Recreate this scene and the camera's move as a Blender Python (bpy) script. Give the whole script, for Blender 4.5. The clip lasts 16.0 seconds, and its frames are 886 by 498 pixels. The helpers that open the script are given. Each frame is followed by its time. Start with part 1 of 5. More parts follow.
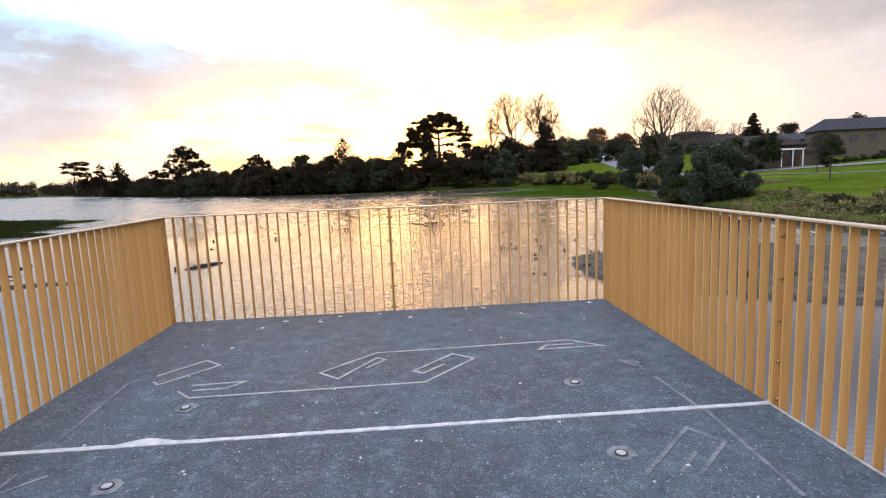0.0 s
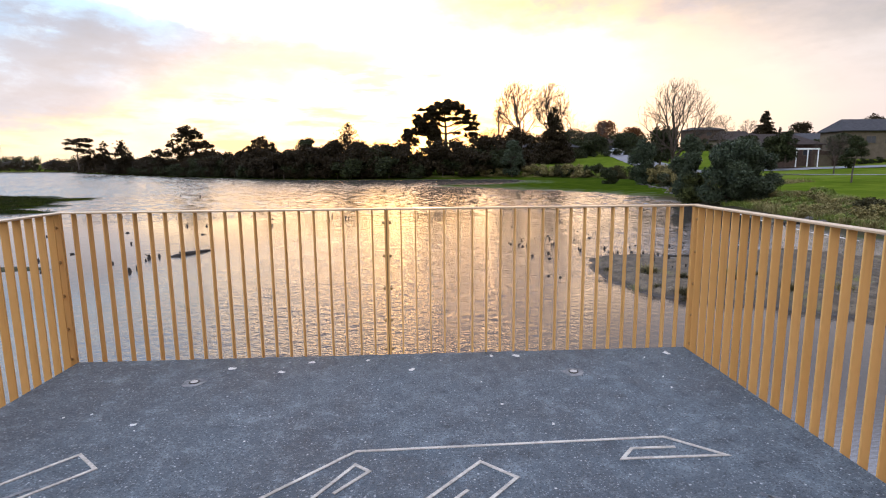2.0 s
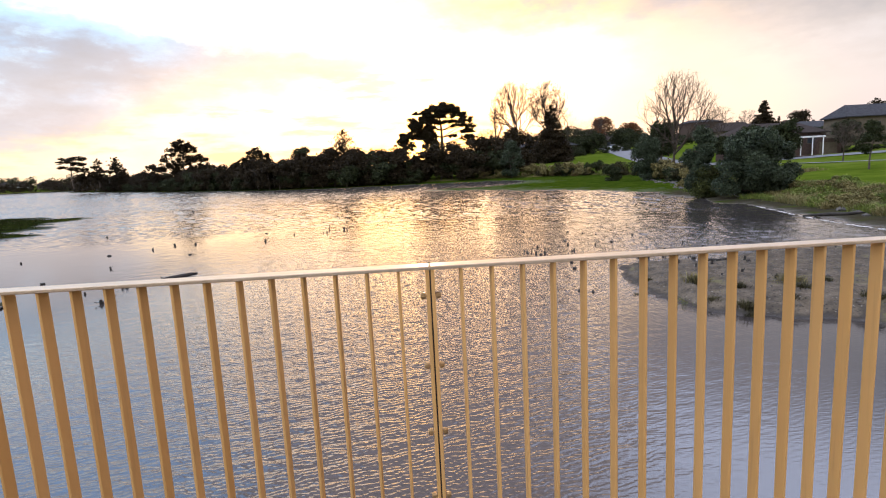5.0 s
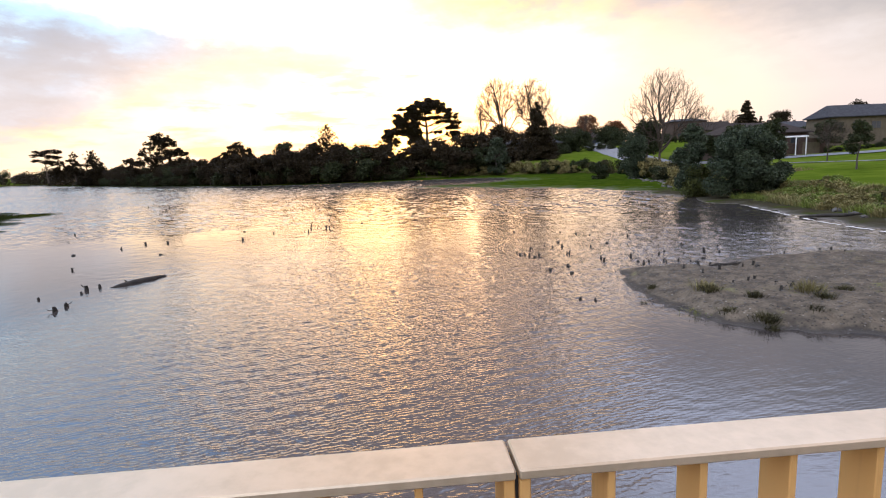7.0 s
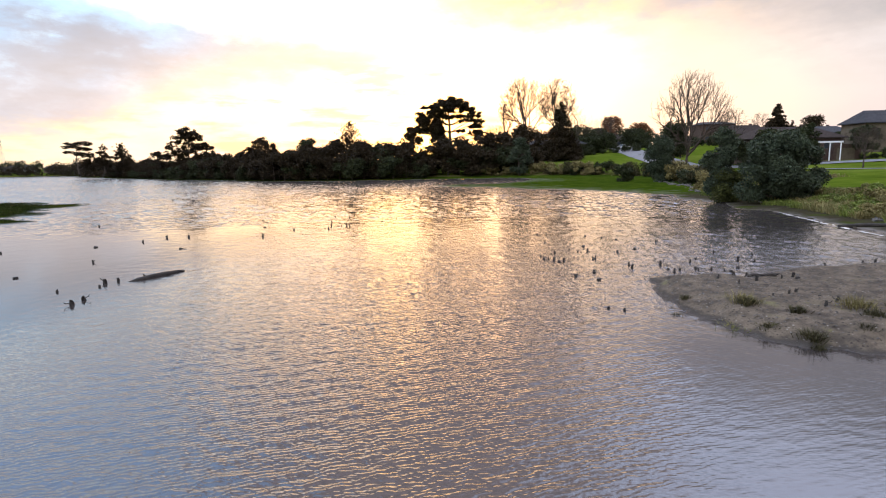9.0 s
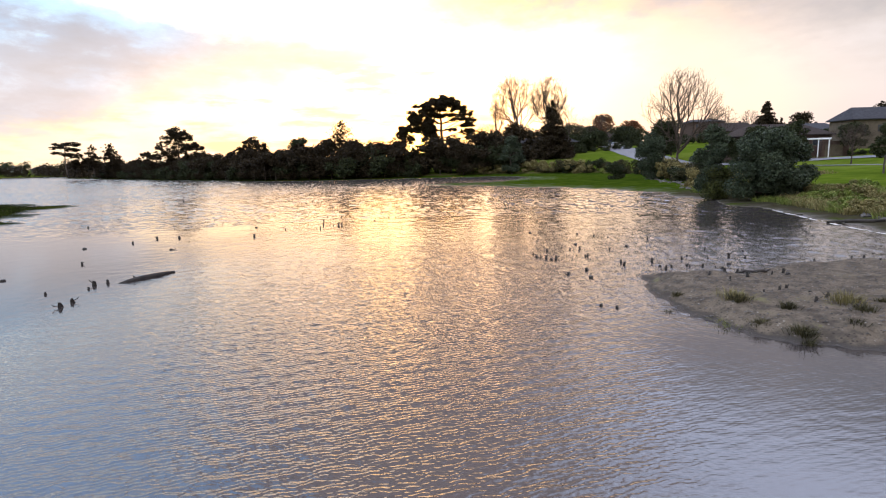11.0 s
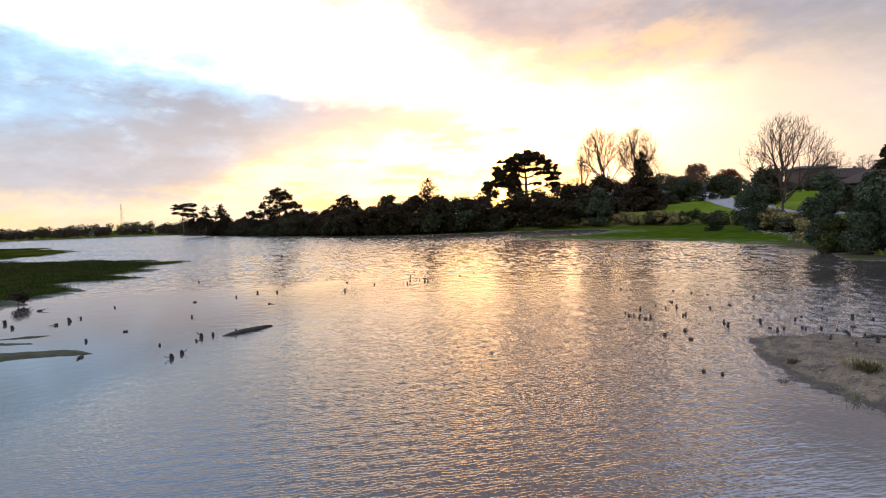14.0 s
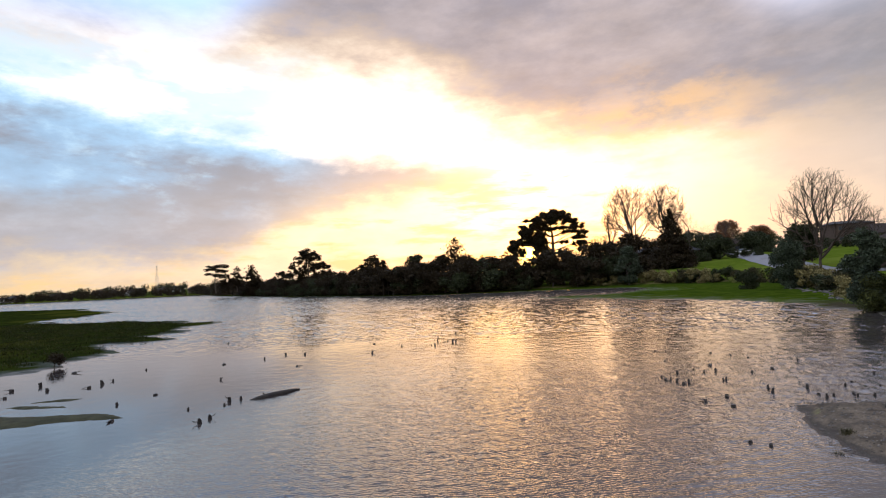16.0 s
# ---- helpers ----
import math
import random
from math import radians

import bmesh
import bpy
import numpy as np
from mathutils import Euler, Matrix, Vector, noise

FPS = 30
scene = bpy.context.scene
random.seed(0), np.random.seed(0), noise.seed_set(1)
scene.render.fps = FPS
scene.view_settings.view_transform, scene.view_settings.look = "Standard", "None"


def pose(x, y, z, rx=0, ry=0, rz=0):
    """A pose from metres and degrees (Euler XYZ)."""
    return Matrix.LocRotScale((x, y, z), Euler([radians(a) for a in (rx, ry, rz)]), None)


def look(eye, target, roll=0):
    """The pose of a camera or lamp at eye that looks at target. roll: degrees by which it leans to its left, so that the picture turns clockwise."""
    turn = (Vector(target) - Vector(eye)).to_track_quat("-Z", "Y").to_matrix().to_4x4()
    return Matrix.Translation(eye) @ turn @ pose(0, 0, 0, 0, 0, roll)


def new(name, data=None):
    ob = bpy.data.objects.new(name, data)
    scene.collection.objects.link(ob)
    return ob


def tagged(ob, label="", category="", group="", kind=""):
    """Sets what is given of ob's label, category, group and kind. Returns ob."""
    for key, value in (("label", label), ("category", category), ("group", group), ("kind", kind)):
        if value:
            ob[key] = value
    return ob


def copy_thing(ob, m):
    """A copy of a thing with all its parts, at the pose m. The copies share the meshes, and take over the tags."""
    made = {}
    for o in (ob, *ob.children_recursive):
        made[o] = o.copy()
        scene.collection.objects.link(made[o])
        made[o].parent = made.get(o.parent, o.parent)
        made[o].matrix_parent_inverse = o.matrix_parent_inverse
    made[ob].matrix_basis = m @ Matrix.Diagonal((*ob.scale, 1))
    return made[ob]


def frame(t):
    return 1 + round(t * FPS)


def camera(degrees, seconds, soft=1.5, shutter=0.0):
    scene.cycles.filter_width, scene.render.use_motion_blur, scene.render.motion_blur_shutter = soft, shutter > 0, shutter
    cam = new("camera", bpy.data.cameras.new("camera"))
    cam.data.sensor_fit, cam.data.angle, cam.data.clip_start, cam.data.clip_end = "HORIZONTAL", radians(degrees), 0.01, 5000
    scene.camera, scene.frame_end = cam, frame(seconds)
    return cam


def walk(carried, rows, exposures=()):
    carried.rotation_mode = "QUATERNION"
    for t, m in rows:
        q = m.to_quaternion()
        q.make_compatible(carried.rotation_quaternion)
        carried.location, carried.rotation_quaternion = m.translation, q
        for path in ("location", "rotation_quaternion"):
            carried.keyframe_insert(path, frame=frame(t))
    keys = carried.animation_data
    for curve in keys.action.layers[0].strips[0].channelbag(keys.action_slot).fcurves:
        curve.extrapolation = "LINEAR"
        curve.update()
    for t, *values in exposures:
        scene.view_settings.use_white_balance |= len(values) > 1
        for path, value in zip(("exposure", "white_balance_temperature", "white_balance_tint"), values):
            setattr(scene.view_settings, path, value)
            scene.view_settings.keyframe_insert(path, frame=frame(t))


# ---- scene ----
cam = camera(79.1, 16.0, 1.1)
PATH = [
    (0, (0.235, -5.585, 1.386), (0.344, -3.606, 1.115), -2.4),
    (0.5, (0.213, -5.116, 1.384), (0.331, -3.142, 1.086), 0.2),
    (1, (0.212, -4.644, 1.387), (0.318, -2.672, 1.072), -2.1),
    (1.5, (0.234, -4.284, 1.399), (0.362, -2.312, 1.091), -1.2),
    (2, (0.215, -3.885, 1.396), (0.313, -1.912, 1.084), -0.5),
    (2.5, (0.204, -3.476, 1.402), (0.303, -1.501, 1.101), -1.2),
    (3, (0.186, -3.085, 1.407), (0.214, -1.109, 1.101), 0.1),
    (3.5, (0.124, -2.708, 1.402), (0.141, -0.734, 1.081), -1.1),
    (3.7, (0.083, -2.598, 1.388), (0.116, -0.622, 1.081), -1.5),
    (5.8, (-0.047, -1.209, 1.41), (0.082, 0.765, 1.111), -2.4),
    (6, (-0.038, -1.079, 1.399), (0.09, 0.894, 1.098), -1.5),
    (6.5, (-0.089, -0.768, 1.393), (0.042, 1.205, 1.094), -3.1),
    (7, (-0.109, -0.545, 1.405), (0.048, 1.424, 1.091), -2.4),
    (7.5, (-0.099, -0.394, 1.402), (-0.028, 1.582, 1.097), -2.5),
    (8, (-0.138, -0.209, 1.416), (-0.085, 1.765, 1.105), -1.6),
    (10.5, (-0.129, 0.004, 1.423), (-0.008, 1.974, 1.104), -1.3),
    (11, (-0.127, -0.014, 1.42), (-0.016, 1.957, 1.099), -1.6),
    (11.5, (-0.134, -0.015, 1.428), (-0.065, 1.96, 1.114), -1.8),
    (12, (-0.142, 0.01, 1.428), (-0.158, 1.988, 1.136), -2.3),
    (12.5, (-0.15, 0.029, 1.461), (-0.214, 2.011, 1.202), -2.3),
    (13, (-0.165, 0.016, 1.483), (-0.284, 2.003, 1.279), -2.3),
    (13.5, (-0.157, 0.014, 1.504), (-0.334, 1.999, 1.344), -2.7),
    (14, (-0.154, 0.03, 1.537), (-0.35, 2.017, 1.424), -2.5),
    (14.5, (-0.167, 0.024, 1.566), (-0.378, 2.012, 1.502), -2.6),
    (15, (-0.192, 0.033, 1.584), (-0.425, 2.019, 1.577), -3.0),
    (15.5, (-0.192, 0.041, 1.616), (-0.46, 2.022, 1.656), -3.2),
    (16, (-0.196, 0.03, 1.634), (-0.48, 2.007, 1.745), -2.9),
]
EXPOSURES = [(0, 0.55), (11, 0.55), (12.5, 0.5), (13.5, 0.35), (14.5, 0.2), (16, 0.0)]
walk(cam, [(t, look(eye, aim, roll)) for t, eye, aim, roll in PATH], EXPOSURES)

# ---- world, sun, exposure ----
SUN_AZ, SUN_EL = 1.03, 2.05          # degrees from +y towards +x, and above the horizon
SUN_DIR = Vector((math.sin(radians(SUN_AZ)) * math.cos(radians(SUN_EL)), math.cos(radians(SUN_AZ)) * math.cos(radians(SUN_EL)), math.sin(radians(SUN_EL))))


class Nodes:
    """A short way to write node trees."""

    def __init__(self, tree):
        self.tree = tree
        tree.nodes.clear()

    def put(self, kind, **inputs):
        node = self.tree.nodes.new(kind)
        for key, value in inputs.items():
            self.plug(node.inputs[key.replace("_", " ")] if not key.startswith("i") or not key[1:].isdigit() else node.inputs[int(key[1:])], value)
        return node

    def plug(self, socket, value):
        if isinstance(value, bpy.types.NodeSocket):
            self.tree.links.new(value, socket)
        elif isinstance(value, (tuple, list)) and len(value) == 3 and socket.type == "RGBA":
            socket.default_value = (*value, 1)
        else:
            socket.default_value = value

    def math(self, op, a, b=0.0, c=0.0, clamp=False):
        node = self.put("ShaderNodeMath", i0=a, i1=b, i2=c)
        node.operation, node.use_clamp = op, clamp
        return node.outputs[0]

    def mix(self, f, a, b, blend="MIX"):
        node = self.tree.nodes.new("ShaderNodeMix")
        node.data_type, node.blend_type = "RGBA", blend
        for socket, value in ((node.inputs[0], f), (node.inputs[6], a), (node.inputs[7], b)):
            self.plug(socket, value)
        return node.outputs[2]

    def smooth(self, v, lo, hi, a=0.0, b=1.0):
        node = self.put("ShaderNodeMapRange", Value=v, i1=lo, i2=hi, i3=a, i4=b)
        node.interpolation_type = "SMOOTHSTEP"
        return node.outputs[0]

    def ramp(self, v, *stops):
        node = self.put("ShaderNodeValToRGB", Fac=v)
        ramp = node.color_ramp
        while len(ramp.elements) < len(stops):
            ramp.elements.new(0.5)
        for el, (at, col) in zip(ramp.elements, stops):
            el.position, el.color = at, (*col, 1) if isinstance(col, tuple) else (col, col, col, 1)
        return node.outputs[0]

    def noise(self, vec, scale, detail=4.0, rough=0.55, out=0):
        return self.put("ShaderNodeTexNoise", Vector=vec, Scale=scale, Detail=detail, Roughness=rough).outputs[out]

    def scaled(self, vec, x, y, z):
        node = self.put("ShaderNodeMapping", Vector=vec)
        node.inputs["Scale"].default_value = (x, y, z)
        return node.outputs[0]


world = bpy.data.worlds.new("sunset_sky")
scene.world = world
world.use_nodes = True
n = Nodes(world.node_tree)
sky = n.put("ShaderNodeTexSky")
sky.sky_type, sky.sun_disc = "NISHITA", False
sky.sun_elevation, sky.sun_rotation = radians(SUN_EL), radians(SUN_AZ)
sky.air_density, sky.dust_density = 1.2, 2.0
way = n.put("ShaderNodeTexCoord").outputs["Generated"]
sep = n.put("ShaderNodeSeparateXYZ", Vector=way)
wx, wy, wz = sep.outputs
el = n.math("MULTIPLY", n.math("ARCSINE", wz), 57.296)
az = n.math("MULTIPLY", n.math("ARCTAN2", wx, wy), 57.296)
dotted = n.put("ShaderNodeVectorMath", i0=way, i1=tuple(SUN_DIR))
dotted.operation = "DOT_PRODUCT"
toward = n.math("MAXIMUM", dotted.outputs["Value"], 0.0)
wide, broad, mid, tight = (n.math("POWER", toward, p) for p in (4.0, 16.0, 140.0, 3000.0))
flat_way = n.scaled(way, 1, 1, 2.6)
billow = n.math("SUBTRACT", n.noise(flat_way, 2.6, 6, 0.6), 0.5)
fine = n.math("SUBTRACT", n.noise(flat_way, 7.0, 7, 0.62), 0.5)
puffy = n.math("SUBTRACT", n.noise(n.scaled(way, 1, 1, 2.2), 15.0, 7, 0.6), 0.5)
warp = n.math("ADD", n.math("ADD", n.math("MULTIPLY", billow, 9.0), n.math("MULTIPLY", fine, 8.0)), n.math("MULTIPLY", puffy, 3.5))
eln = n.math("DIVIDE", el, 90.0)
azn = n.math("DIVIDE", n.math("ADD", az, 180.0), 360.0)


def az_stops(*rows):
    """Heights in degrees by azimuth, as stops of a ramp."""
    return [((a + 180) / 360, e / 60) for a, e in rows]


elw = n.math("ADD", el, warp)
elw2 = n.math("ADD", el, n.math("MULTIPLY", warp, 0.8))
# the thin bright veil: yellow low down, white higher
veil = n.ramp(eln, (0.0, (1.12, 0.87, 0.63)), (0.030, (1.20, 0.95, 0.67)), (0.075, (1.26, 1.03, 0.75)), (0.14, (1.45, 1.32, 1.16)), (0.20, (1.85, 1.80, 1.72)), (0.34, (1.30, 1.40, 1.55)), (1.0, (0.50, 0.60, 0.80)))
veil = n.mix(1.0, veil, n.math("ADD", n.math("MULTIPLY", wide, 0.36), 0.68), "MULTIPLY")
veil = n.mix(1.0, veil, n.mix(1.0, (1.45, 0.62, 0.16), n.math("MULTIPLY", broad, n.smooth(el, 2.0, 8.0)), "MULTIPLY"), "ADD")
veil = n.mix(1.0, veil, n.math("ADD", 1.0, n.math("MULTIPLY", fine, 0.9)), "MULTIPLY")
# to the north the veil dulls to a peach-grey haze
hazy = n.mix(n.smooth(elw, 3.0, 12.0), (0.90, 0.68, 0.53), (0.57, 0.47, 0.465))
hazy = n.mix(n.smooth(az, 26.0, 42.0), hazy, (0.52, 0.48, 0.52))
veil = n.mix(n.smooth(n.math("ADD", az, n.math("MULTIPLY", fine, 16.0)), 11.0, 28.0, 0.0, 0.94), veil, hazy)
wisps = n.smooth(n.noise(n.scaled(way, 1, 1, 3.0), 5.5, 5, 0.6), 0.44, 0.62, 0.0, 0.8)
veil = n.mix(n.math("MULTIPLY", wisps, n.math("MULTIPLY", n.smooth(az, -12.0, -28.0), n.smooth(el, 7.0, 12.0))), veil, (0.62, 0.84, 1.05))
# peach streaks lit from below, low over the sun
streaks = n.smooth(n.noise(n.scaled(way, 1, 1, 5.0), 6.0, 6, 0.6), 0.47, 0.62, 0.0, 0.9)
veil = n.mix(n.math("MULTIPLY", streaks, n.math("MULTIPLY", n.smooth(el, 14.0, 9.0), n.smooth(az, 18.0, 6.0))), veil, (1.0, 0.70, 0.36))
# the long cloud sheet overhead
under = n.math("MULTIPLY", n.ramp(azn, *az_stops((-180, 8), (-90, 14), (-50, 22), (-39, 22.5), (-25, 22.5), (-12, 19.5), (-6, 17.0), (0, 14.0), (6, 12.0), (13, 10.5), (20, 11.0), (30, 9.0), (45, 8), (90, 6), (180, 8))), 60.0)
above = n.math("SUBTRACT", elw, under)
sheet = n.smooth(above, -3.0, 4.0)
mottle = n.smooth(n.noise(flat_way, 4.2, 7, 0.62), 0.34, 0.66)
grey = n.mix(mottle, (0.290, 0.285, 0.360), (0.47, 0.415, 0.45))
sheet_col = n.mix(n.smooth(above, 0.0, 6.5), (1.02, 0.74, 0.50), grey)
sheet_col = n.mix(n.smooth(az, 20.0, 38.0, 0.0, 0.85), sheet_col, n.mix(mottle, (0.30, 0.30, 0.36), (0.46, 0.41, 0.45)))
ember = n.math("MULTIPLY", n.smooth(n.math("ABSOLUTE", n.math("SUBTRACT", az, 13.0)), 15.0, 3.0), n.smooth(n.noise(n.scaled(way, 1, 1, 2.2), 7.0, 7, 0.62), 0.42, 0.60))
sheet_col = n.mix(n.math("MULTIPLY", ember, n.smooth(elw, 21.0, 14.0, 0.0, 0.95)), sheet_col, (0.90, 0.57, 0.33))
sheet_col = n.mix(1.0, sheet_col, n.math("ADD", 0.80, n.math("MULTIPLY", wide, 0.22)), "MULTIPLY")
sheet_col = n.mix(1.0, sheet_col, n.math("ADD", 1.0, n.math("ADD", n.math("MULTIPLY", fine, 0.7), n.math("MULTIPLY", puffy, 0.35))), "MULTIPLY")
# the lower bank of cloud to the south-west with blue gaps
top = n.math("MULTIPLY", n.ramp(azn, *az_stops((-180, 9), (-90, 22), (-48, 19.5), (-38, 18), (-30, 15.8), (-21, 14.2), (-10, 13.0), (-4, 12.0), (1, 9.0), (6, 4), (12, 2), (180, 2))), 60.0)
depth = n.math("SUBTRACT", top, elw2)
low_edge = n.math("ADD", elw2, n.smooth(az, -16.0, -36.0, -3.0, 2.0))
bank = n.math("MULTIPLY", n.smooth(depth, -1.8, 2.6), n.smooth(low_edge, 3.4, 7.0))
bank = n.math("MULTIPLY", bank, n.smooth(az, 3.0, -14.0, 0.35, 1.0))
gaps = n.smooth(n.noise(n.scaled(way, 1, 1, 3.4), 5.0, 7, 0.6), 0.40, 0.62)
bank_col = n.mix(gaps, (0.30, 0.335, 0.44), (0.36, 0.55, 0.80))
bank_col = n.mix(n.math("MULTIPLY", n.smooth(depth, 5.5, 0.5, 0.0, 0.9), n.smooth(az, -14.0, -26.0)), bank_col, (0.44, 0.74, 1.06))
bank_col = n.mix(n.math("MULTIPLY", n.smooth(puffy, 0.02, 0.20, 0.0, 0.35), n.smooth(az, -20.0, -34.0)), bank_col, (0.56, 0.80, 1.0))
bank_col = n.mix(n.smooth(elw2, 12.0, 6.0, 0.0, 0.85), bank_col, (0.44, 0.42, 0.48))
rosy = n.math("ADD", az, n.math("MULTIPLY", warp, 1.6))
bank_col = n.mix(n.smooth(rosy, -26.0, -13.0), bank_col, (0.50, 0.44, 0.47))
bank_col = n.mix(n.math("MULTIPLY", n.smooth(rosy, -30.0, -12.0), n.smooth(elw2, 11.5, 7.0)), bank_col, (0.92, 0.64, 0.40))
bank_col = n.mix(n.smooth(az, -10.0, 0.0), bank_col, (1.12, 0.84, 0.50))
bank_col = n.mix(1.0, bank_col, n.math("ADD", 1.0, n.math("ADD", n.math("MULTIPLY", fine, 0.5), n.math("MULTIPLY", puffy, 0.45))), "MULTIPLY")
col = n.mix(bank, veil, bank_col)
col = n.mix(sheet, col, sheet_col)
# higher than the sheet, paler and bluer sky is added to brighten near water
high = n.mix(n.smooth(az, -10.0, -30.0), (0.82, 0.66, 0.72), (0.66, 1.15, 2.0))
high = n.mix(n.math("MULTIPLY", n.smooth(az, 10.0, 30.0), n.smooth(az, 60.0, 44.0, 0.2, 1.0)), high, (1.60, 1.80, 2.45))
lift = n.math("ADD", n.smooth(az, -14.0, -34.0, 0.0, 11.0), n.smooth(az, 8.0, 28.0, 0.0, 12.0))
col = n.mix(n.smooth(n.math("ADD", el, lift), 31.0, 42.0, 0.0, 0.92), col, high)
disc = n.smooth(dotted.outputs["Value"], math.cos(radians(0.5)), math.cos(radians(0.25)), 0.0, 14.0)
glow = n.math("ADD", n.math("ADD", n.math("MULTIPLY", mid, 1.6), n.math("MULTIPLY", tight, 2.6)), n.math("ADD", disc, n.math("MULTIPLY", broad, 0.22)))
col = n.mix(1.0, col, n.mix(1.0, (1.0, 0.50, 0.07), glow, "MULTIPLY"), "ADD")
col = n.mix(1.0, col, n.mix(1.0, sky.outputs[0], (0.05, 0.05, 0.05), "MULTIPLY"), "ADD")
# away from the sun the high sky is open, cool and bright
open_sky = n.math("MULTIPLY", n.math("MULTIPLY", n.smooth(wy, 0.70, -0.25), n.smooth(el, 3.0, 30.0)), n.smooth(wx, -0.40, 0.30, 1.0, 0.06))
col = n.mix(n.math("MULTIPLY", open_sky, 0.85), col, (2.0, 2.1, 2.45))
# out of view, the northern sky is darkened to shade slats facing it
col = n.mix(1.0, col, n.smooth(wx, 0.70, 0.90, 1.0, 0.05), "MULTIPLY")
bg = n.put("ShaderNodeBackground", Color=col, Strength=1.0)
n.put("ShaderNodeOutputWorld", Surface=bg.outputs[0])

sun = new("sun", bpy.data.lights.new("sun", "SUN"))
sun.data.energy, sun.data.angle, sun.data.color = 2.0, radians(0.5), (1.0, 0.66, 0.36)
sun.matrix_world = look(SUN_DIR * 400, (0, 0, 0))

# ---- materials ----


def material(name, rough=0.6, metal=0.0, ior=1.45, build=None, colour=(0.5, 0.5, 0.5), transmission=0.0):
    mat = bpy.data.materials.new(name)
    mat.use_nodes = True
    k = Nodes(mat.node_tree)
    bsdf = k.put("ShaderNodeBsdfPrincipled", Base_Color=colour, Roughness=rough, Metallic=metal, IOR=ior)
    bsdf.inputs["Transmission Weight"].default_value = transmission
    k.put("ShaderNodeOutputMaterial", Surface=bsdf.outputs[0])
    if build:
        build(k, bsdf)
    return mat


def here(k):
    return k.put("ShaderNodeTexCoord").outputs["Object"]


def there(k):
    return k.put("ShaderNodeNewGeometry").outputs["Position"]


def bump(k, bsdf, height, strength, distance):
    node = k.put("ShaderNodeBump", Height=height, Strength=strength, Distance=distance)
    k.plug(bsdf.inputs["Normal"], node.outputs[0])


def varied(a, b, scale, rough=0.7, metal=0.0, relief=0.2, deep=0.01, fine=8.0, c=None, island=0.0, space=here, ior=1.45):
    """Two colours mixed by coarse and fine noise, with relief."""
    def build(k, bsdf):
        p = space(k)
        big, small = k.noise(p, scale, 4), k.noise(p, scale * fine, 4, 0.65)
        f = k.smooth(k.math("ADD", k.math("MULTIPLY", big, 0.6), k.math("MULTIPLY", small, 0.4)), 0.36, 0.64)
        out = k.mix(f, a, b)
        if c:
            out = k.mix(k.smooth(k.noise(p, scale * 0.37, 3), 0.52, 0.68), out, c)
        if island:
            r = k.put("ShaderNodeNewGeometry").outputs["Random Per Island"]
            out = k.mix(1.0, out, k.math("ADD", 1.0 - island, k.math("MULTIPLY", r, 2 * island)), "MULTIPLY")
        k.plug(bsdf.inputs["Base Color"], out)
        if island:
            bsdf.inputs["Specular IOR Level"].default_value = 0.12
        k.plug(bsdf.inputs["Roughness"], k.math("ADD", rough - 0.08, k.math("MULTIPLY", small, 0.16)))
        bump(k, bsdf, k.math("ADD", small, k.math("MULTIPLY", big, 0.5)), relief, deep)
    return build


def deck_nodes(k, bsdf):
    p = there(k)
    big, patchy, mid_, small = k.noise(p, 0.8, 5, 0.6), k.noise(p, 6.5, 8, 0.78), k.noise(p, 30, 5, 0.7), k.noise(p, 85, 3, 0.7)
    col = k.mix(k.smooth(big, 0.36, 0.64), (0.036, 0.050, 0.063), (0.070, 0.092, 0.110))
    col = k.mix(k.smooth(patchy, 0.50, 0.66, 0, 0.75), col, (0.135, 0.165, 0.190))
    col = k.mix(k.smooth(patchy, 0.47, 0.34, 0, 0.8), col, (0.018, 0.024, 0.032))
    col = k.mix(k.smooth(mid_, 0.52, 0.70, 0, 0.55), col, (0.170, 0.200, 0.225))
    for scale, rim, share, pale in ((48.0, 0.36, 0.86, (0.42, 0.44, 0.45)), (105.0, 0.42, 0.72, (0.27, 0.30, 0.33))):
        cells = k.put("ShaderNodeTexVoronoi", Vector=p, Scale=scale)
        pick = k.put("ShaderNodeSeparateColor", Color=cells.outputs["Color"]).outputs[0]
        chips = k.math("MULTIPLY", k.smooth(cells.outputs["Distance"], rim, rim * 0.5), k.smooth(pick, share, share + 0.12))
        col = k.mix(k.math("MULTIPLY", chips, 0.7), col, pale)
    col = k.mix(k.smooth(small, 0.52, 0.62, 0, 0.8), col, (0.013, 0.016, 0.021))
    stains = k.smooth(k.noise(k.scaled(p, 1, 0.5, 1), 1.7, 6, 0.7), 0.56, 0.72, 0, 0.45)
    col = k.mix(stains, col, (0.040, 0.042, 0.046))
    k.plug(bsdf.inputs["Base Color"], col)
    k.plug(bsdf.inputs["Roughness"], k.smooth(big, 0.3, 0.7, 0.62, 0.82))
    bump(k, bsdf, k.math("ADD", k.math("MULTIPLY", mid_, 0.8), small), 0.9, 0.008)


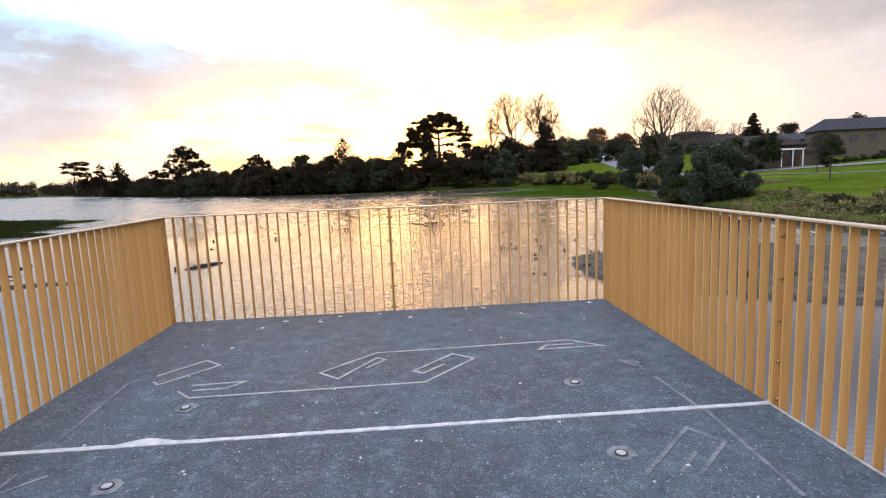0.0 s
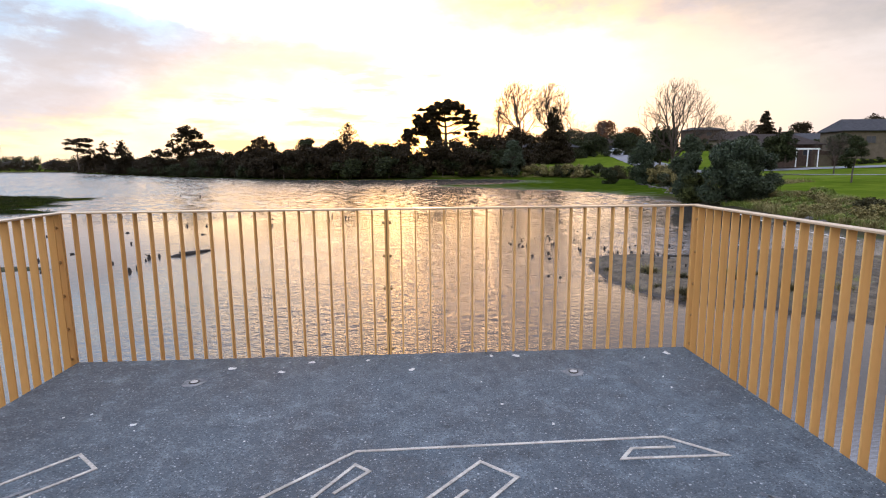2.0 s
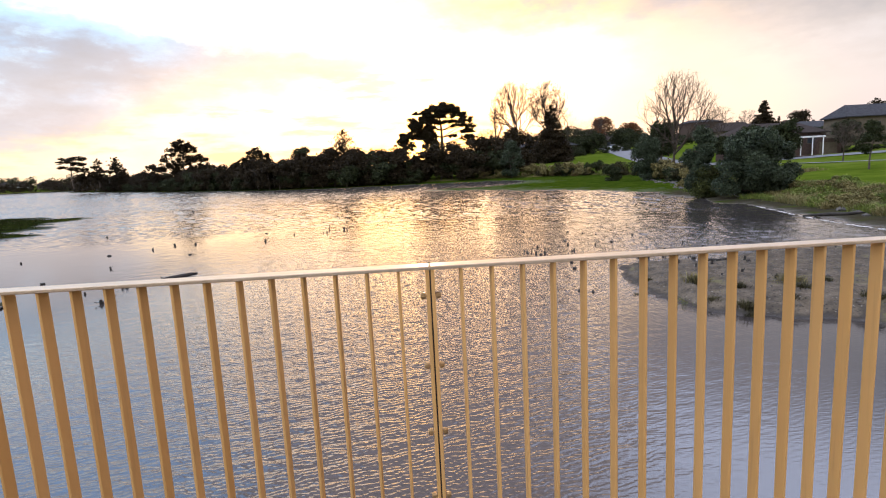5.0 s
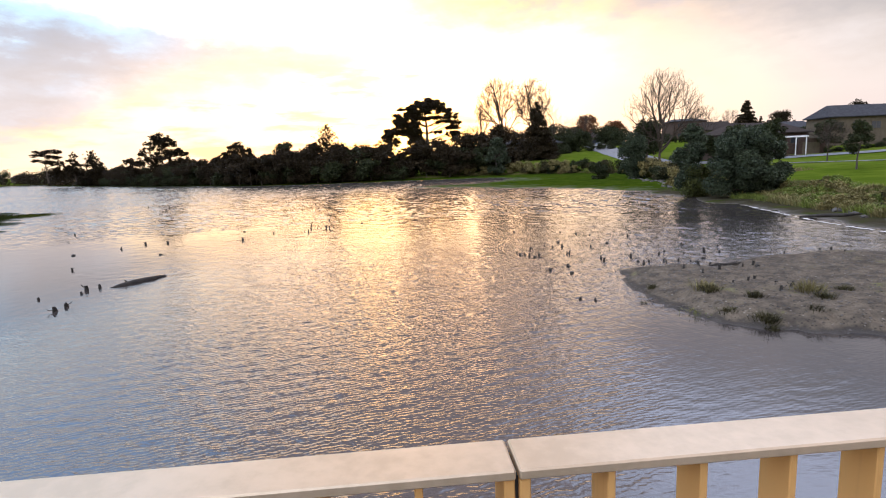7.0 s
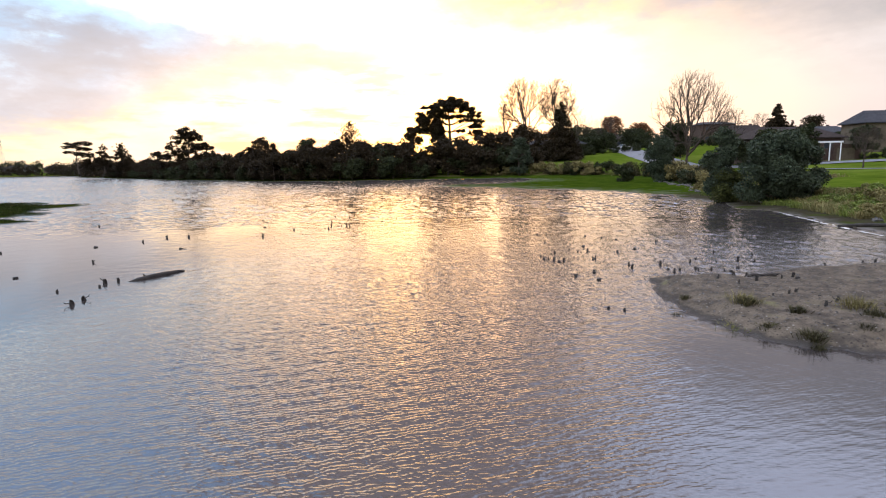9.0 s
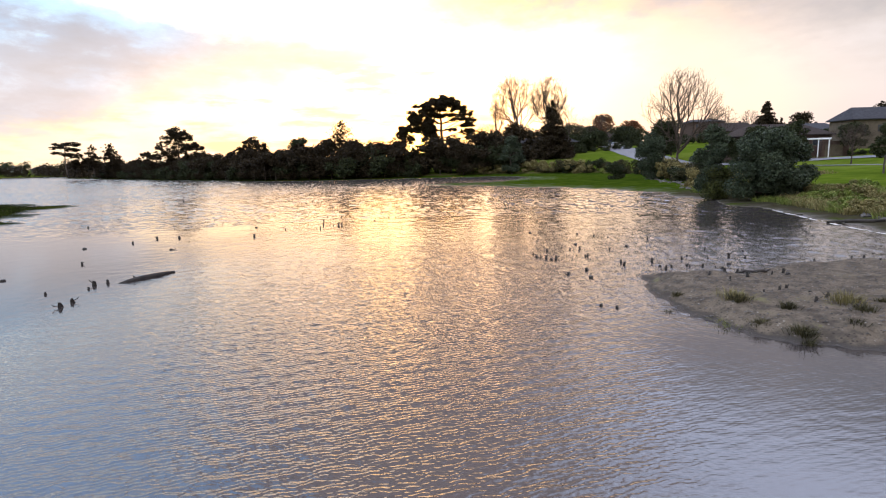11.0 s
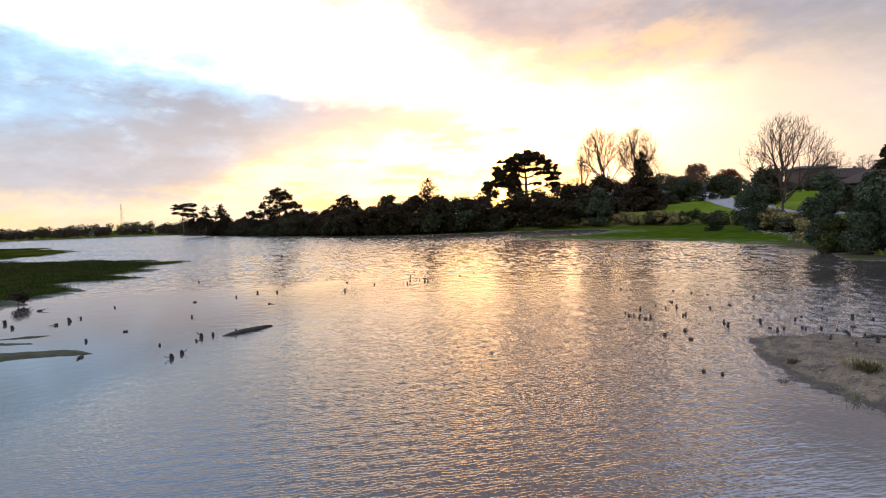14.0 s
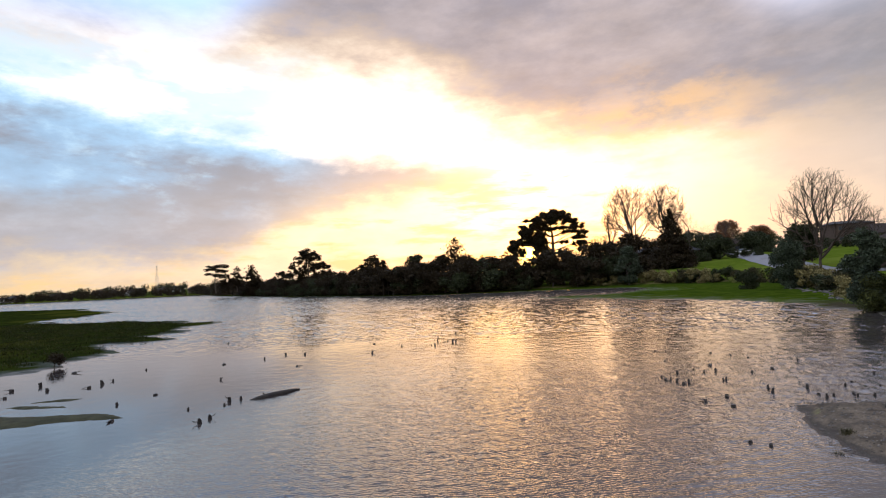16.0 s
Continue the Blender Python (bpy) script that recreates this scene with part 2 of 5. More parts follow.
def water_nodes(k, bsdf):
    p = there(k)
    ripple = k.put("ShaderNodeAttribute")
    ripple.attribute_name = "ripple"

    def crests(wavelength, turn, twist, detail):
        turned = k.put("ShaderNodeMapping", Vector=p)
        turned.inputs["Rotation"].default_value = (0, 0, radians(turn))
        wave = k.put("ShaderNodeTexWave", Vector=turned.outputs[0], Scale=0.314 / wavelength, Distortion=twist, Detail=detail)
        wave.inputs["Detail Scale"].default_value = 1.1
        wave.bands_direction = "Y"
        return wave.outputs["Fac"]

    h = k.math("MULTIPLY", crests(0.085, -14, 8.0, 3.0), 0.0036)
    h = k.math("ADD", h, k.math("MULTIPLY", crests(0.055, 12, 8.0, 2.0), 0.0015))
    h = k.math("ADD", h, k.math("MULTIPLY", k.noise(k.scaled(p, 7.0, 11.0, 1), 1.0, 4, 0.5), 0.0045))
    bump(k, bsdf, k.math("MULTIPLY", h, ripple.outputs["Fac"]), 1.0, 1.0)
    off = k.put("ShaderNodeVectorMath", i0=p)
    off.operation = "LENGTH"
    k.plug(bsdf.inputs["Roughness"], k.smooth(off.outputs["Value"], 10.0, 80.0, 0.05, 0.17))
    k.plug(bsdf.inputs["Base Color"], k.mix(k.noise(p, 0.2), (0.030, 0.026, 0.025), (0.045, 0.038, 0.035)))


def ground_nodes(k, bsdf):
    p = there(k)
    sp = k.put("ShaderNodeSeparateXYZ", Vector=p)
    big, mid_, small = k.noise(p, 0.06, 4), k.noise(p, 0.5, 5, 0.6), k.noise(p, 5.0, 5, 0.7)
    z = k.math("ADD", sp.outputs[2], k.math("MULTIPLY", k.math("SUBTRACT", mid_, 0.5), 0.16))
    lawn = k.mix(k.smooth(mid_, 0.35, 0.7), (0.050, 0.078, 0.008), (0.080, 0.110, 0.012))
    lawn = k.mix(k.smooth(big, 0.45, 0.65), lawn, (0.092, 0.118, 0.018))
    lawn = k.mix(k.smooth(small, 0.5, 0.75, 0, 0.6), lawn, (0.040, 0.080, 0.008))
    # marsh to the left near black: the island's backlit shade put into the colour
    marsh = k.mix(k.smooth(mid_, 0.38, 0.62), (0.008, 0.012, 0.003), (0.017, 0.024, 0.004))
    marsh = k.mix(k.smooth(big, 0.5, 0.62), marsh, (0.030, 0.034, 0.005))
    green = k.mix(k.smooth(mid_, 0.36, 0.64), (0.018, 0.034, 0.003), (0.036, 0.056, 0.005))
    green = k.mix(k.smooth(small, 0.52, 0.74, 0, 0.6), green, (0.070, 0.068, 0.022))
    green = k.mix(k.math("MULTIPLY", k.smooth(sp.outputs[1], 54.0, 46.0, 0.0, 0.95), k.smooth(mid_, 0.72, 0.50)), green, (0.040, 0.034, 0.022))
    # brighter green towards the right, where the better-lit grass is painted in
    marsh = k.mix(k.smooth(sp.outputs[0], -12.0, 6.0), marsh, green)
    mud = k.mix(small, (0.045, 0.038, 0.030), (0.11, 0.095, 0.075))
    rough = k.mix(k.smooth(small, 0.35, 0.7), (0.05, 0.048, 0.018), (0.12, 0.115, 0.035))
    col = k.mix(k.smooth(z, -1.995, -1.97), mud, marsh)
    col = k.mix(k.smooth(z, -1.70, -1.55), col, rough)
    col = k.mix(k.smooth(z, -1.38, -1.22), col, lawn)
    k.plug(bsdf.inputs["Base Color"], col)
    k.plug(bsdf.inputs["Roughness"], k.smooth(z, -2.0, -1.9, 0.6, 0.95))
    k.plug(bsdf.inputs["Specular IOR Level"], k.smooth(z, -2.0, -1.93, 0.25, 0.0))
    bump(k, bsdf, k.math("ADD", small, mid_), 0.6, 0.08)


def mound_nodes(k, bsdf):
    p = there(k)
    big, mid_, small = k.noise(p, 0.45, 5, 0.6), k.noise(p, 2.6, 5, 0.65), k.noise(p, 26, 4, 0.7)
    z = k.math("ADD", k.put("ShaderNodeSeparateXYZ", Vector=p).outputs[2], k.math("MULTIPLY", k.math("SUBTRACT", mid_, 0.5), 0.10))
    mud = k.mix(k.smooth(mid_, 0.35, 0.65), (0.062, 0.051, 0.039), (0.138, 0.111, 0.080))
    mud = k.mix(k.smooth(small, 0.5, 0.72), mud, (0.060, 0.050, 0.040))
    cells = k.put("ShaderNodeTexVoronoi", Vector=p, Scale=17.0)
    grit = k.put("ShaderNodeSeparateColor", Color=cells.outputs["Color"]).outputs[0]
    mud = k.mix(k.math("MULTIPLY", k.smooth(cells.outputs["Distance"], 0.45, 0.25), k.smooth(grit, 0.62, 0.80, 0.0, 0.8)), mud, (0.028, 0.024, 0.020))
    mud = k.mix(k.math("MULTIPLY", k.smooth(cells.outputs["Distance"], 0.35, 0.2), k.smooth(grit, 0.14, 0.05, 0.0, 0.8)), mud, (0.26, 0.24, 0.21))
    moss = k.mix(small, (0.06, 0.075, 0.015), (0.15, 0.16, 0.03))
    col = k.mix(k.math("MULTIPLY", k.smooth(big, 0.54, 0.66, 0.0, 0.8), k.smooth(mid_, 0.47, 0.6)), mud, moss)
    col = k.mix(k.smooth(z, -1.90, -1.975), col, (0.045, 0.039, 0.033))
    k.plug(bsdf.inputs["Base Color"], col)
    k.plug(bsdf.inputs["Roughness"], k.smooth(z, -1.99, -1.94, 0.45, 0.95))
    bsdf.inputs["Specular IOR Level"].default_value = 0.12
    bump(k, bsdf, k.math("ADD", small, k.math("MULTIPLY", mid_, 0.8)), 0.7, 0.03)


def bronze_nodes(k, bsdf):
    p = there(k)
    r = k.put("ShaderNodeObjectInfo").outputs["Random"]
    col = k.mix(r, (0.52, 0.285, 0.095), (0.58, 0.330, 0.120))
    streak = k.noise(k.scaled(p, 40, 40, 2.5), 1.0, 4, 0.6)
    col = k.mix(k.smooth(streak, 0.5, 0.75, 0, 0.35), col, (0.34, 0.20, 0.085))
    k.plug(bsdf.inputs["Base Color"], col)
    k.plug(bsdf.inputs["Roughness"], k.math("ADD", 0.55, k.math("MULTIPLY", streak, 0.18)))
    bsdf.inputs["Specular IOR Level"].default_value = 0.10
    bump(k, bsdf, streak, 0.05, 0.001)


def matt(*args, **kw):
    mat = material(*args, **kw)
    mat.node_tree.nodes["Principled BSDF"].inputs["Specular IOR Level"].default_value = 0.1
    return mat


M = {
    "deck": material("dark_aggregate_concrete", 0.7, build=deck_nodes),
    "inlay": material("pale_inlaid_concrete", 0.8, build=varied((0.24, 0.222, 0.195), (0.43, 0.40, 0.355), 9.0, 0.8, relief=0.3, deep=0.003)),
    "joint": material("pale_cement_joint", 0.85, build=varied((0.34, 0.335, 0.32), (0.52, 0.51, 0.48), 12.0, 0.85, relief=0.3, deep=0.003)),
    "worn": material("worn_pale_scoring", 0.85, build=varied((0.075, 0.083, 0.094), (0.20, 0.205, 0.21), 7.0, 0.85, relief=0.3, deep=0.003)),
    "bronze": material("bronze_powder_coat", 0.55, 0.0, build=bronze_nodes),
    "cap": material("champagne_metal", 0.32, 0.35, build=varied((0.43, 0.33, 0.22), (0.52, 0.40, 0.275), 6.0, 0.34, 0.35, 0.05, 0.001)),
    "bolt": material("bronze_bolt", 0.35, 0.7, build=varied((0.30, 0.19, 0.09), (0.42, 0.27, 0.12), 60.0, 0.35, 0.7, 0.1, 0.001)),
    "gap": material("dark_rubber_gap", 0.7, build=varied((0.02, 0.018, 0.016), (0.035, 0.03, 0.026), 30.0, 0.7)),
    "steel": material("dull_steel", 0.3, 0.8, build=varied((0.45, 0.45, 0.44), (0.62, 0.62, 0.60), 50.0, 0.35, 0.8, 0.05, 0.001)),
    "lens": material("frosted_lens", 0.3, build=varied((0.26, 0.265, 0.26), (0.42, 0.42, 0.41), 40.0, 0.35, relief=0.05, deep=0.001)),
    "dropping": material("chalky_white", 0.9, build=varied((0.42, 0.42, 0.41), (0.62, 0.62, 0.60), 40.0, 0.9)),
    "water": material("rippled_lake_water", 0.06, 0.0, 1.7, build=water_nodes),
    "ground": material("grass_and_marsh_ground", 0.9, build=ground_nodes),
    "mound": material("wet_shelly_mud", 0.8, build=mound_nodes),
    "mud": matt("dark_wet_mud", 0.8, build=varied((0.020, 0.021, 0.010), (0.045, 0.044, 0.022), 3.0, 0.8, relief=0.6, deep=0.03, space=there)),
    "stump": material("blackened_wood", 0.8, build=varied((0.012, 0.010, 0.008), (0.034, 0.028, 0.022), 6.0, 0.8, relief=0.6, deep=0.01)),
    "bark": material("dark_bark", 0.9, build=varied((0.045, 0.034, 0.026), (0.090, 0.070, 0.053), 3.0, 0.9, relief=0.7, deep=0.03)),
    "palebark": material("grey_bark", 0.9, build=varied((0.034, 0.024, 0.017), (0.062, 0.044, 0.032), 3.0, 0.9, relief=0.5, deep=0.02)),
    # near-black brown: backlit shade and warm sunset haze put into the needle colour
    "pine": material("backlit_conifer_needles", 0.7, build=varied((0.017, 0.012, 0.006), (0.030, 0.022, 0.010), 0.6, 0.7, relief=0.0, island=0.35)),
    "leaf": material("dull_green_leaves", 0.6, build=varied((0.018, 0.024, 0.010), (0.036, 0.042, 0.016), 0.9, 0.6, relief=0.0, island=0.40)),
    "greyleaf": material("grey_green_leaves", 0.55, build=varied((0.026, 0.036, 0.022), (0.054, 0.068, 0.038), 1.2, 0.55, relief=0.0, island=0.45)),
    "olive": material("olive_green_leaves", 0.6, build=varied((0.034, 0.040, 0.012), (0.066, 0.070, 0.020), 0.9, 0.6, relief=0.0, island=0.40)),
    "russet": material("russet_autumn_leaves", 0.7, build=varied((0.075, 0.028, 0.011), (0.13, 0.052, 0.018), 0.7, 0.7, relief=0.0, island=0.35)),
    "grass": material("long_rank_grass", 0.8, build=varied((0.075, 0.105, 0.022), (0.17, 0.20, 0.045), 0.5, 0.8, relief=0.0, c=(0.20, 0.165, 0.075), island=0.35, space=there)),
    # salt grass darkened like its island: backlit shade held in the colour
    "saltgrass": material("backlit_salt_grass", 0.8, build=varied((0.013, 0.016, 0.003), (0.030, 0.034, 0.005), 0.4, 0.8, relief=0.0, island=0.4, space=there)),
    # pale colour standing in for the sky's reflection in the wave edge
    "foam": material("wave_edge_glint", 0.7, build=varied((0.34, 0.33, 0.31), (0.55, 0.53, 0.50), 3.0, 0.7, relief=0.3, deep=0.01, space=there)),
    "straw": material("dry_sedge", 0.85, build=varied((0.10, 0.085, 0.035), (0.22, 0.185, 0.075), 1.5, 0.85, relief=0.0, island=0.4, space=there)),
    "darktuft": material("dark_rush", 0.85, build=varied((0.030, 0.028, 0.014), (0.070, 0.062, 0.028), 2.0, 0.85, relief=0.0, island=0.4, space=there)),
    # cream paint held dark and warm: dusk shade and sunset tint in the colour
    "cream": matt("shaded_cream_weatherboard", 0.7, build=varied((0.095, 0.078, 0.056), (0.13, 0.108, 0.078), 1.2, 0.7, relief=0.1)),
    "brick": matt("brown_brick_wall", 0.85, build=varied((0.060, 0.042, 0.035), (0.095, 0.066, 0.052), 2.5, 0.85, relief=0.2)),
    "white": material("white_paint", 0.5, build=varied((0.70, 0.70, 0.68), (0.80, 0.80, 0.78), 2.0, 0.5, relief=0.05)),
    "slate": matt("grey_roof_tiles", 0.75, build=varied((0.028, 0.029, 0.033), (0.048, 0.049, 0.055), 2.2, 0.7, relief=0.4, deep=0.03)),
    "tile": matt("brown_roof_tiles", 0.8, build=varied((0.024, 0.019, 0.016), (0.040, 0.030, 0.026), 2.2, 0.8, relief=0.4, deep=0.03)),
    "pane": material("window_glass", 0.06, build=varied((0.03, 0.035, 0.04), (0.05, 0.055, 0.06), 0.6, 0.1, relief=0.0)),
    "road": material("pale_asphalt", 0.8, build=varied((0.10, 0.105, 0.115), (0.15, 0.155, 0.165), 0.6, 0.8, relief=0.2, deep=0.01, space=there)),
    "paint": material("car_paint", 0.25, 0.2, build=varied((0.62, 0.62, 0.62), (0.68, 0.68, 0.68), 1.0, 0.25, 0.2, 0.0)),
    "tyre": material("black_rubber", 0.8, build=varied((0.015, 0.015, 0.015), (0.03, 0.03, 0.03), 9.0, 0.8)),
    "rock": material("grey_bank_rock", 0.85, build=varied((0.045, 0.04, 0.035), (0.10, 0.09, 0.08), 2.5, 0.85, relief=0.6, deep=0.04)),
}

# ---- geometry helpers ----


class Geo:
    """Vertices and faces of one mesh."""

    def __init__(self):
        self.v, self.f = [], []

    def add(self, verts, faces):
        at = len(self.v)
        self.v.extend(verts)
        self.f.extend([tuple(i + at for i in face) for face in faces])
        return self

    def box(self, x0, y0, z0, x1, y1, z1, bevel=0.0):
        if bevel:
            bm = bmesh.new()
            bmesh.ops.create_cube(bm, size=1.0, matrix=Matrix.LocRotScale(((x0 + x1) / 2, (y0 + y1) / 2, (z0 + z1) / 2), None, (x1 - x0, y1 - y0, z1 - z0)))
            bmesh.ops.bevel(bm, geom=bm.edges[:], offset=bevel, segments=1, affect="EDGES", clamp_overlap=True)
            bm.verts.index_update()
            self.add([tuple(v.co) for v in bm.verts], [[v.index for v in f.verts] for f in bm.faces])
            bm.free()
            return self
        return self.add([(x0, y0, z0), (x1, y0, z0), (x1, y1, z0), (x0, y1, z0), (x0, y0, z1), (x1, y0, z1), (x1, y1, z1), (x0, y1, z1)],
                        [(3, 2, 1, 0), (4, 5, 6, 7), (0, 1, 5, 4), (1, 2, 6, 5), (2, 3, 7, 6), (3, 0, 4, 7)])

    def tube(self, pts, radii, sides=6, cap=True):
        pts = [Vector(p) for p in pts]
        verts, faces = [], []
        for i, p in enumerate(pts):
            d = (pts[min(i + 1, len(pts) - 1)] - pts[max(i - 1, 0)])
            d = d.normalized() if d.length > 1e-9 else Vector((0, 0, 1))
            u = d.cross(Vector((0.3, 1, 0.2)) if abs(d.y) < 0.9 else Vector((1, 0.2, 0.1))).normalized()
            w = d.cross(u)
            for s in range(sides):
                a = math.tau * s / sides
                verts.append(tuple(p + (u * math.cos(a) + w * math.sin(a)) * radii[i]))
        for i in range(len(pts) - 1):
            for s in range(sides):
                t = (s + 1) % sides
                faces.append((i * sides + s, i * sides + t, (i + 1) * sides + t, (i + 1) * sides + s))
        if cap:
            faces += [tuple(range(sides))[::-1], tuple((len(pts) - 1) * sides + s for s in range(sides))]
        return self.add(verts, faces)

    def leaves(self, rng, centres, n, size, shell=0.55, up=0.0):
        """n small leaf blades over ellipsoid clumps (x, y, z, rx, ry, rz)."""
        c = np.array(centres, float)
        weight = (c[:, 3] * c[:, 4] * c[:, 5]) ** 0.667
        pick = rng.choice(len(c), n, p=weight / weight.sum())
        d = rng.normal(size=(n, 3))
        d /= np.linalg.norm(d, axis=1)[:, None]
        p = c[pick, :3] + d * c[pick, 3:] * rng.uniform(shell, 1.06, (n, 1))
        a = rng.normal(size=(n, 3))
        a[:, 2] *= 1 - up
        a /= np.linalg.norm(a, axis=1)[:, None]
        b = np.cross(a, rng.normal(size=(n, 3)))
        b /= np.linalg.norm(b, axis=1)[:, None] + 1e-9
        s = size * rng.uniform(0.6, 1.35, (n, 1))
        quad = np.stack([p - a * s, p - b * s * 0.45, p + a * s, p + b * s * 0.45], 1).reshape(-1, 3)
        at = len(self.v)
        self.v.extend(map(tuple, quad))
        self.f.extend((at + 4 * i, at + 4 * i + 1, at + 4 * i + 2, at + 4 * i + 3) for i in range(n))
        return self

    def blades(self, rng, spots, n, length, spread, width=0.012, lean=0.5):
        """n grass blades in clumps at the spots (x, y, z)."""
        s = np.array(spots, float)[rng.integers(0, len(spots), n)]
        off = rng.normal(size=(n, 2)) * spread
        root = s + np.c_[off, np.zeros(n)]
        ln = length * rng.uniform(0.55, 1.25, n)
        ang = rng.uniform(0, math.tau, n)
        le = lean * rng.uniform(0.2, 1.2, n)
        out = np.c_[np.cos(ang), np.sin(ang), np.zeros(n)]
        out[:, :2] += off / (spread + 1e-6) * 0.6
        side = np.c_[-np.sin(ang), np.cos(ang), np.zeros(n)] * width
        midp = root + out * (ln * le * 0.35)[:, None] + np.c_[np.zeros((n, 2)), ln * 0.62]
        tip = root + out * (ln * le)[:, None] + np.c_[np.zeros((n, 2)), ln * (1 - 0.3 * le)]
        quad = np.stack([root - side, root + side, midp + side * 0.8, tip, midp - side * 0.8], 1).reshape(-1, 3)
        at = len(self.v)
        self.v.extend(map(tuple, quad))
        for i in range(n):
            j = at + 5 * i
            self.f.append((j, j + 1, j + 2, j + 4))
            self.f.append((j + 4, j + 2, j + 3))
        return self

    def mesh(self, name, mat, smooth=False):
        me = bpy.data.meshes.new(name)
        me.from_pydata(self.v, [], self.f)
        me.materials.append(mat)
        if smooth:
            me.polygons.foreach_set("use_smooth", [True] * len(me.polygons))
        me.update()
        return me


def part(name, geo, mat, parent=None, label="", smooth=False):
    """One mesh object, under a thing or a part."""
    me = geo if isinstance(geo, bpy.types.Mesh) else geo.mesh(name, M[mat], smooth)
    ob = new(name, me)
    ob.parent = parent
    return tagged(ob, label)


def thing(name, x, y, z, label, category, group="", turn=0.0, kind=""):
    ob = new(name)
    ob.matrix_basis = pose(x, y, z, 0, 0, turn)
    ob.empty_display_size = 0.3
    return tagged(ob, label, category, group, kind)


# ---- the land ----
WATER = -2.0
LAKE = [(24, -12), (21, -5), (19.5, 10), (19.6, 21), (20, 23.5), (21, 27.6), (21.6, 32), (22.2, 36.4), (22.2, 43), (23.0, 52), (20.0, 57), (16.8, 62), (13.2, 70), (7.6, 77.5), (-1.5, 83),
        (10, 86), (20, 93), (22, 104), (16, 114), (0, 116), (-15.7, 118), (-28.6, 123), (-47.5, 142), (-73.5, 169), (-118, 223), (-199, 319), (-222, 376), (-280, 424), (-405, 449), (-530, 480),
        (-900, 600), (-900, 150), (-400, 20), (-160, -12)]
MARSH = [(-26, 20), (-26.4, 26.7), (-27.3, 30.5), (-30.5, 35.5), (-27.6, 37.0), (-32, 43), (-34.6, 49.5), (-35, 54), (-36.2, 56.5), (-52.6, 66), (-63, 65.5), (-77, 75),
         (-84, 99), (-135, 147), (-183, 166), (-260, 150), (-200, 40), (-60, 8), (-30, 12)]


def inside_by(x, y, poly):
    """Signed distance to a polygon's edge, positive inside."""
    best, inside = np.full(x.shape, 1e9), np.zeros(x.shape, bool)
    for (ax, ay), (bx, by) in zip(poly, poly[1:] + poly[:1]):
        dx, dy = bx - ax, by - ay
        t = np.clip(((x - ax) * dx + (y - ay) * dy) / (dx * dx + dy * dy), 0, 1)
        best = np.minimum(best, np.hypot(x - ax - t * dx, y - ay - t * dy))
        if dy:
            inside ^= ((ay > y) != (by > y)) & (x < dx * (y - ay) / dy + ax)
    return np.where(inside, best, -best)


def rumple(x, y, scale, seed=0.0):
    """Smooth noise from summed waves, about -1 to 1."""
    out = 0
    for i, (a, f) in enumerate(((0.3, 1.0), (1.7, 1.7), (2.6, 2.9), (4.1, 4.6), (5.3, 7.3))):
        a += seed
        out = out + np.sin((x * math.cos(a) + y * math.sin(a)) * f / scale + 1.3 * i + np.sin((y * math.cos(a * 1.7) - x * math.sin(a * 1.7)) * f * 0.7 / scale + seed)) / (1 + 0.7 * i)
    return out / 2.2


def step(v, lo, hi):
    t = np.clip((v - lo) / (hi - lo), 0, 1)
    return t * t * (3 - 2 * t)


def land(x, y):
    """Height of the ground."""
    x, y = np.asarray(x, float), np.asarray(y, float)
    far = np.hypot(x, y)
    d = -inside_by(x, y, LAKE) + rumple(x, y, 2.2) * np.clip(far / 40, 0.3, 2.2)
    right = step(x, -30, 30)
    fringe = 4 + 17 * step(y, 46, 60) * step(x, -5, 10) * step(130 - y, 0, 30) + 5 * (1 - right)
    low = WATER + np.where(d < 0, np.maximum(0.16 * d, -1.2), 0.03 + 0.16 * np.clip(d / fringe, 0, 1))
    e = d - fringe
    up = 0.60 * step(e, 0, 4.5) + (0.045 * right + 0.022 * (1 - right)) * np.clip(e - 2, 0, 120 + 200 * (1 - right)) + 0.026 * right * np.clip(y - 90, 0, 110) * step(e, 0, 40)
    h = low + up + rumple(x, y, 9, 2.0) * 0.12 * step(e, 3, 20)
    m = inside_by(x, y, MARSH) + 0.8 + rumple(x, y, 3.0, 1.0) * np.clip(far / 45, 0.4, 2.5) + 1.9 * rumple(x * 0.35, y * 1.3, 1.4, 4.0)
    return np.maximum(h, WATER + np.where(m < 0, np.maximum(0.10 * m, -1.2), 0.02 + 0.14 * np.clip(m / 4, 0, 1)))


def ground_z(x, y):
    return float(land(np.array([x]), np.array([y]))[0])


angles = np.radians(np.concatenate([np.arange(-58, 50, 0.3), np.arange(50, 302, 2.5)]))
radii = np.concatenate([[0.5], np.geomspace(4, 3200, 250)])
AA, RR = np.meshgrid(angles, radii)
GX, GY = RR * np.sin(AA), RR * np.cos(AA)
GZ = land(GX, GY)
na, nr = len(angles), len(radii)
idx = np.arange(na * nr).reshape(nr, na)
nxt = np.roll(idx, -1, axis=1)
quads = np.stack([idx[:-1], nxt[:-1], nxt[1:], idx[1:]], -1).reshape(-1, 4)
quads = quads[:, ::-1]
g = Geo()
g.v, g.f = np.c_[GX.ravel(), GY.ravel(), GZ.ravel()].tolist(), quads.tolist()
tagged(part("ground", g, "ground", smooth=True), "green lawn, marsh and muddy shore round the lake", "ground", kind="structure")



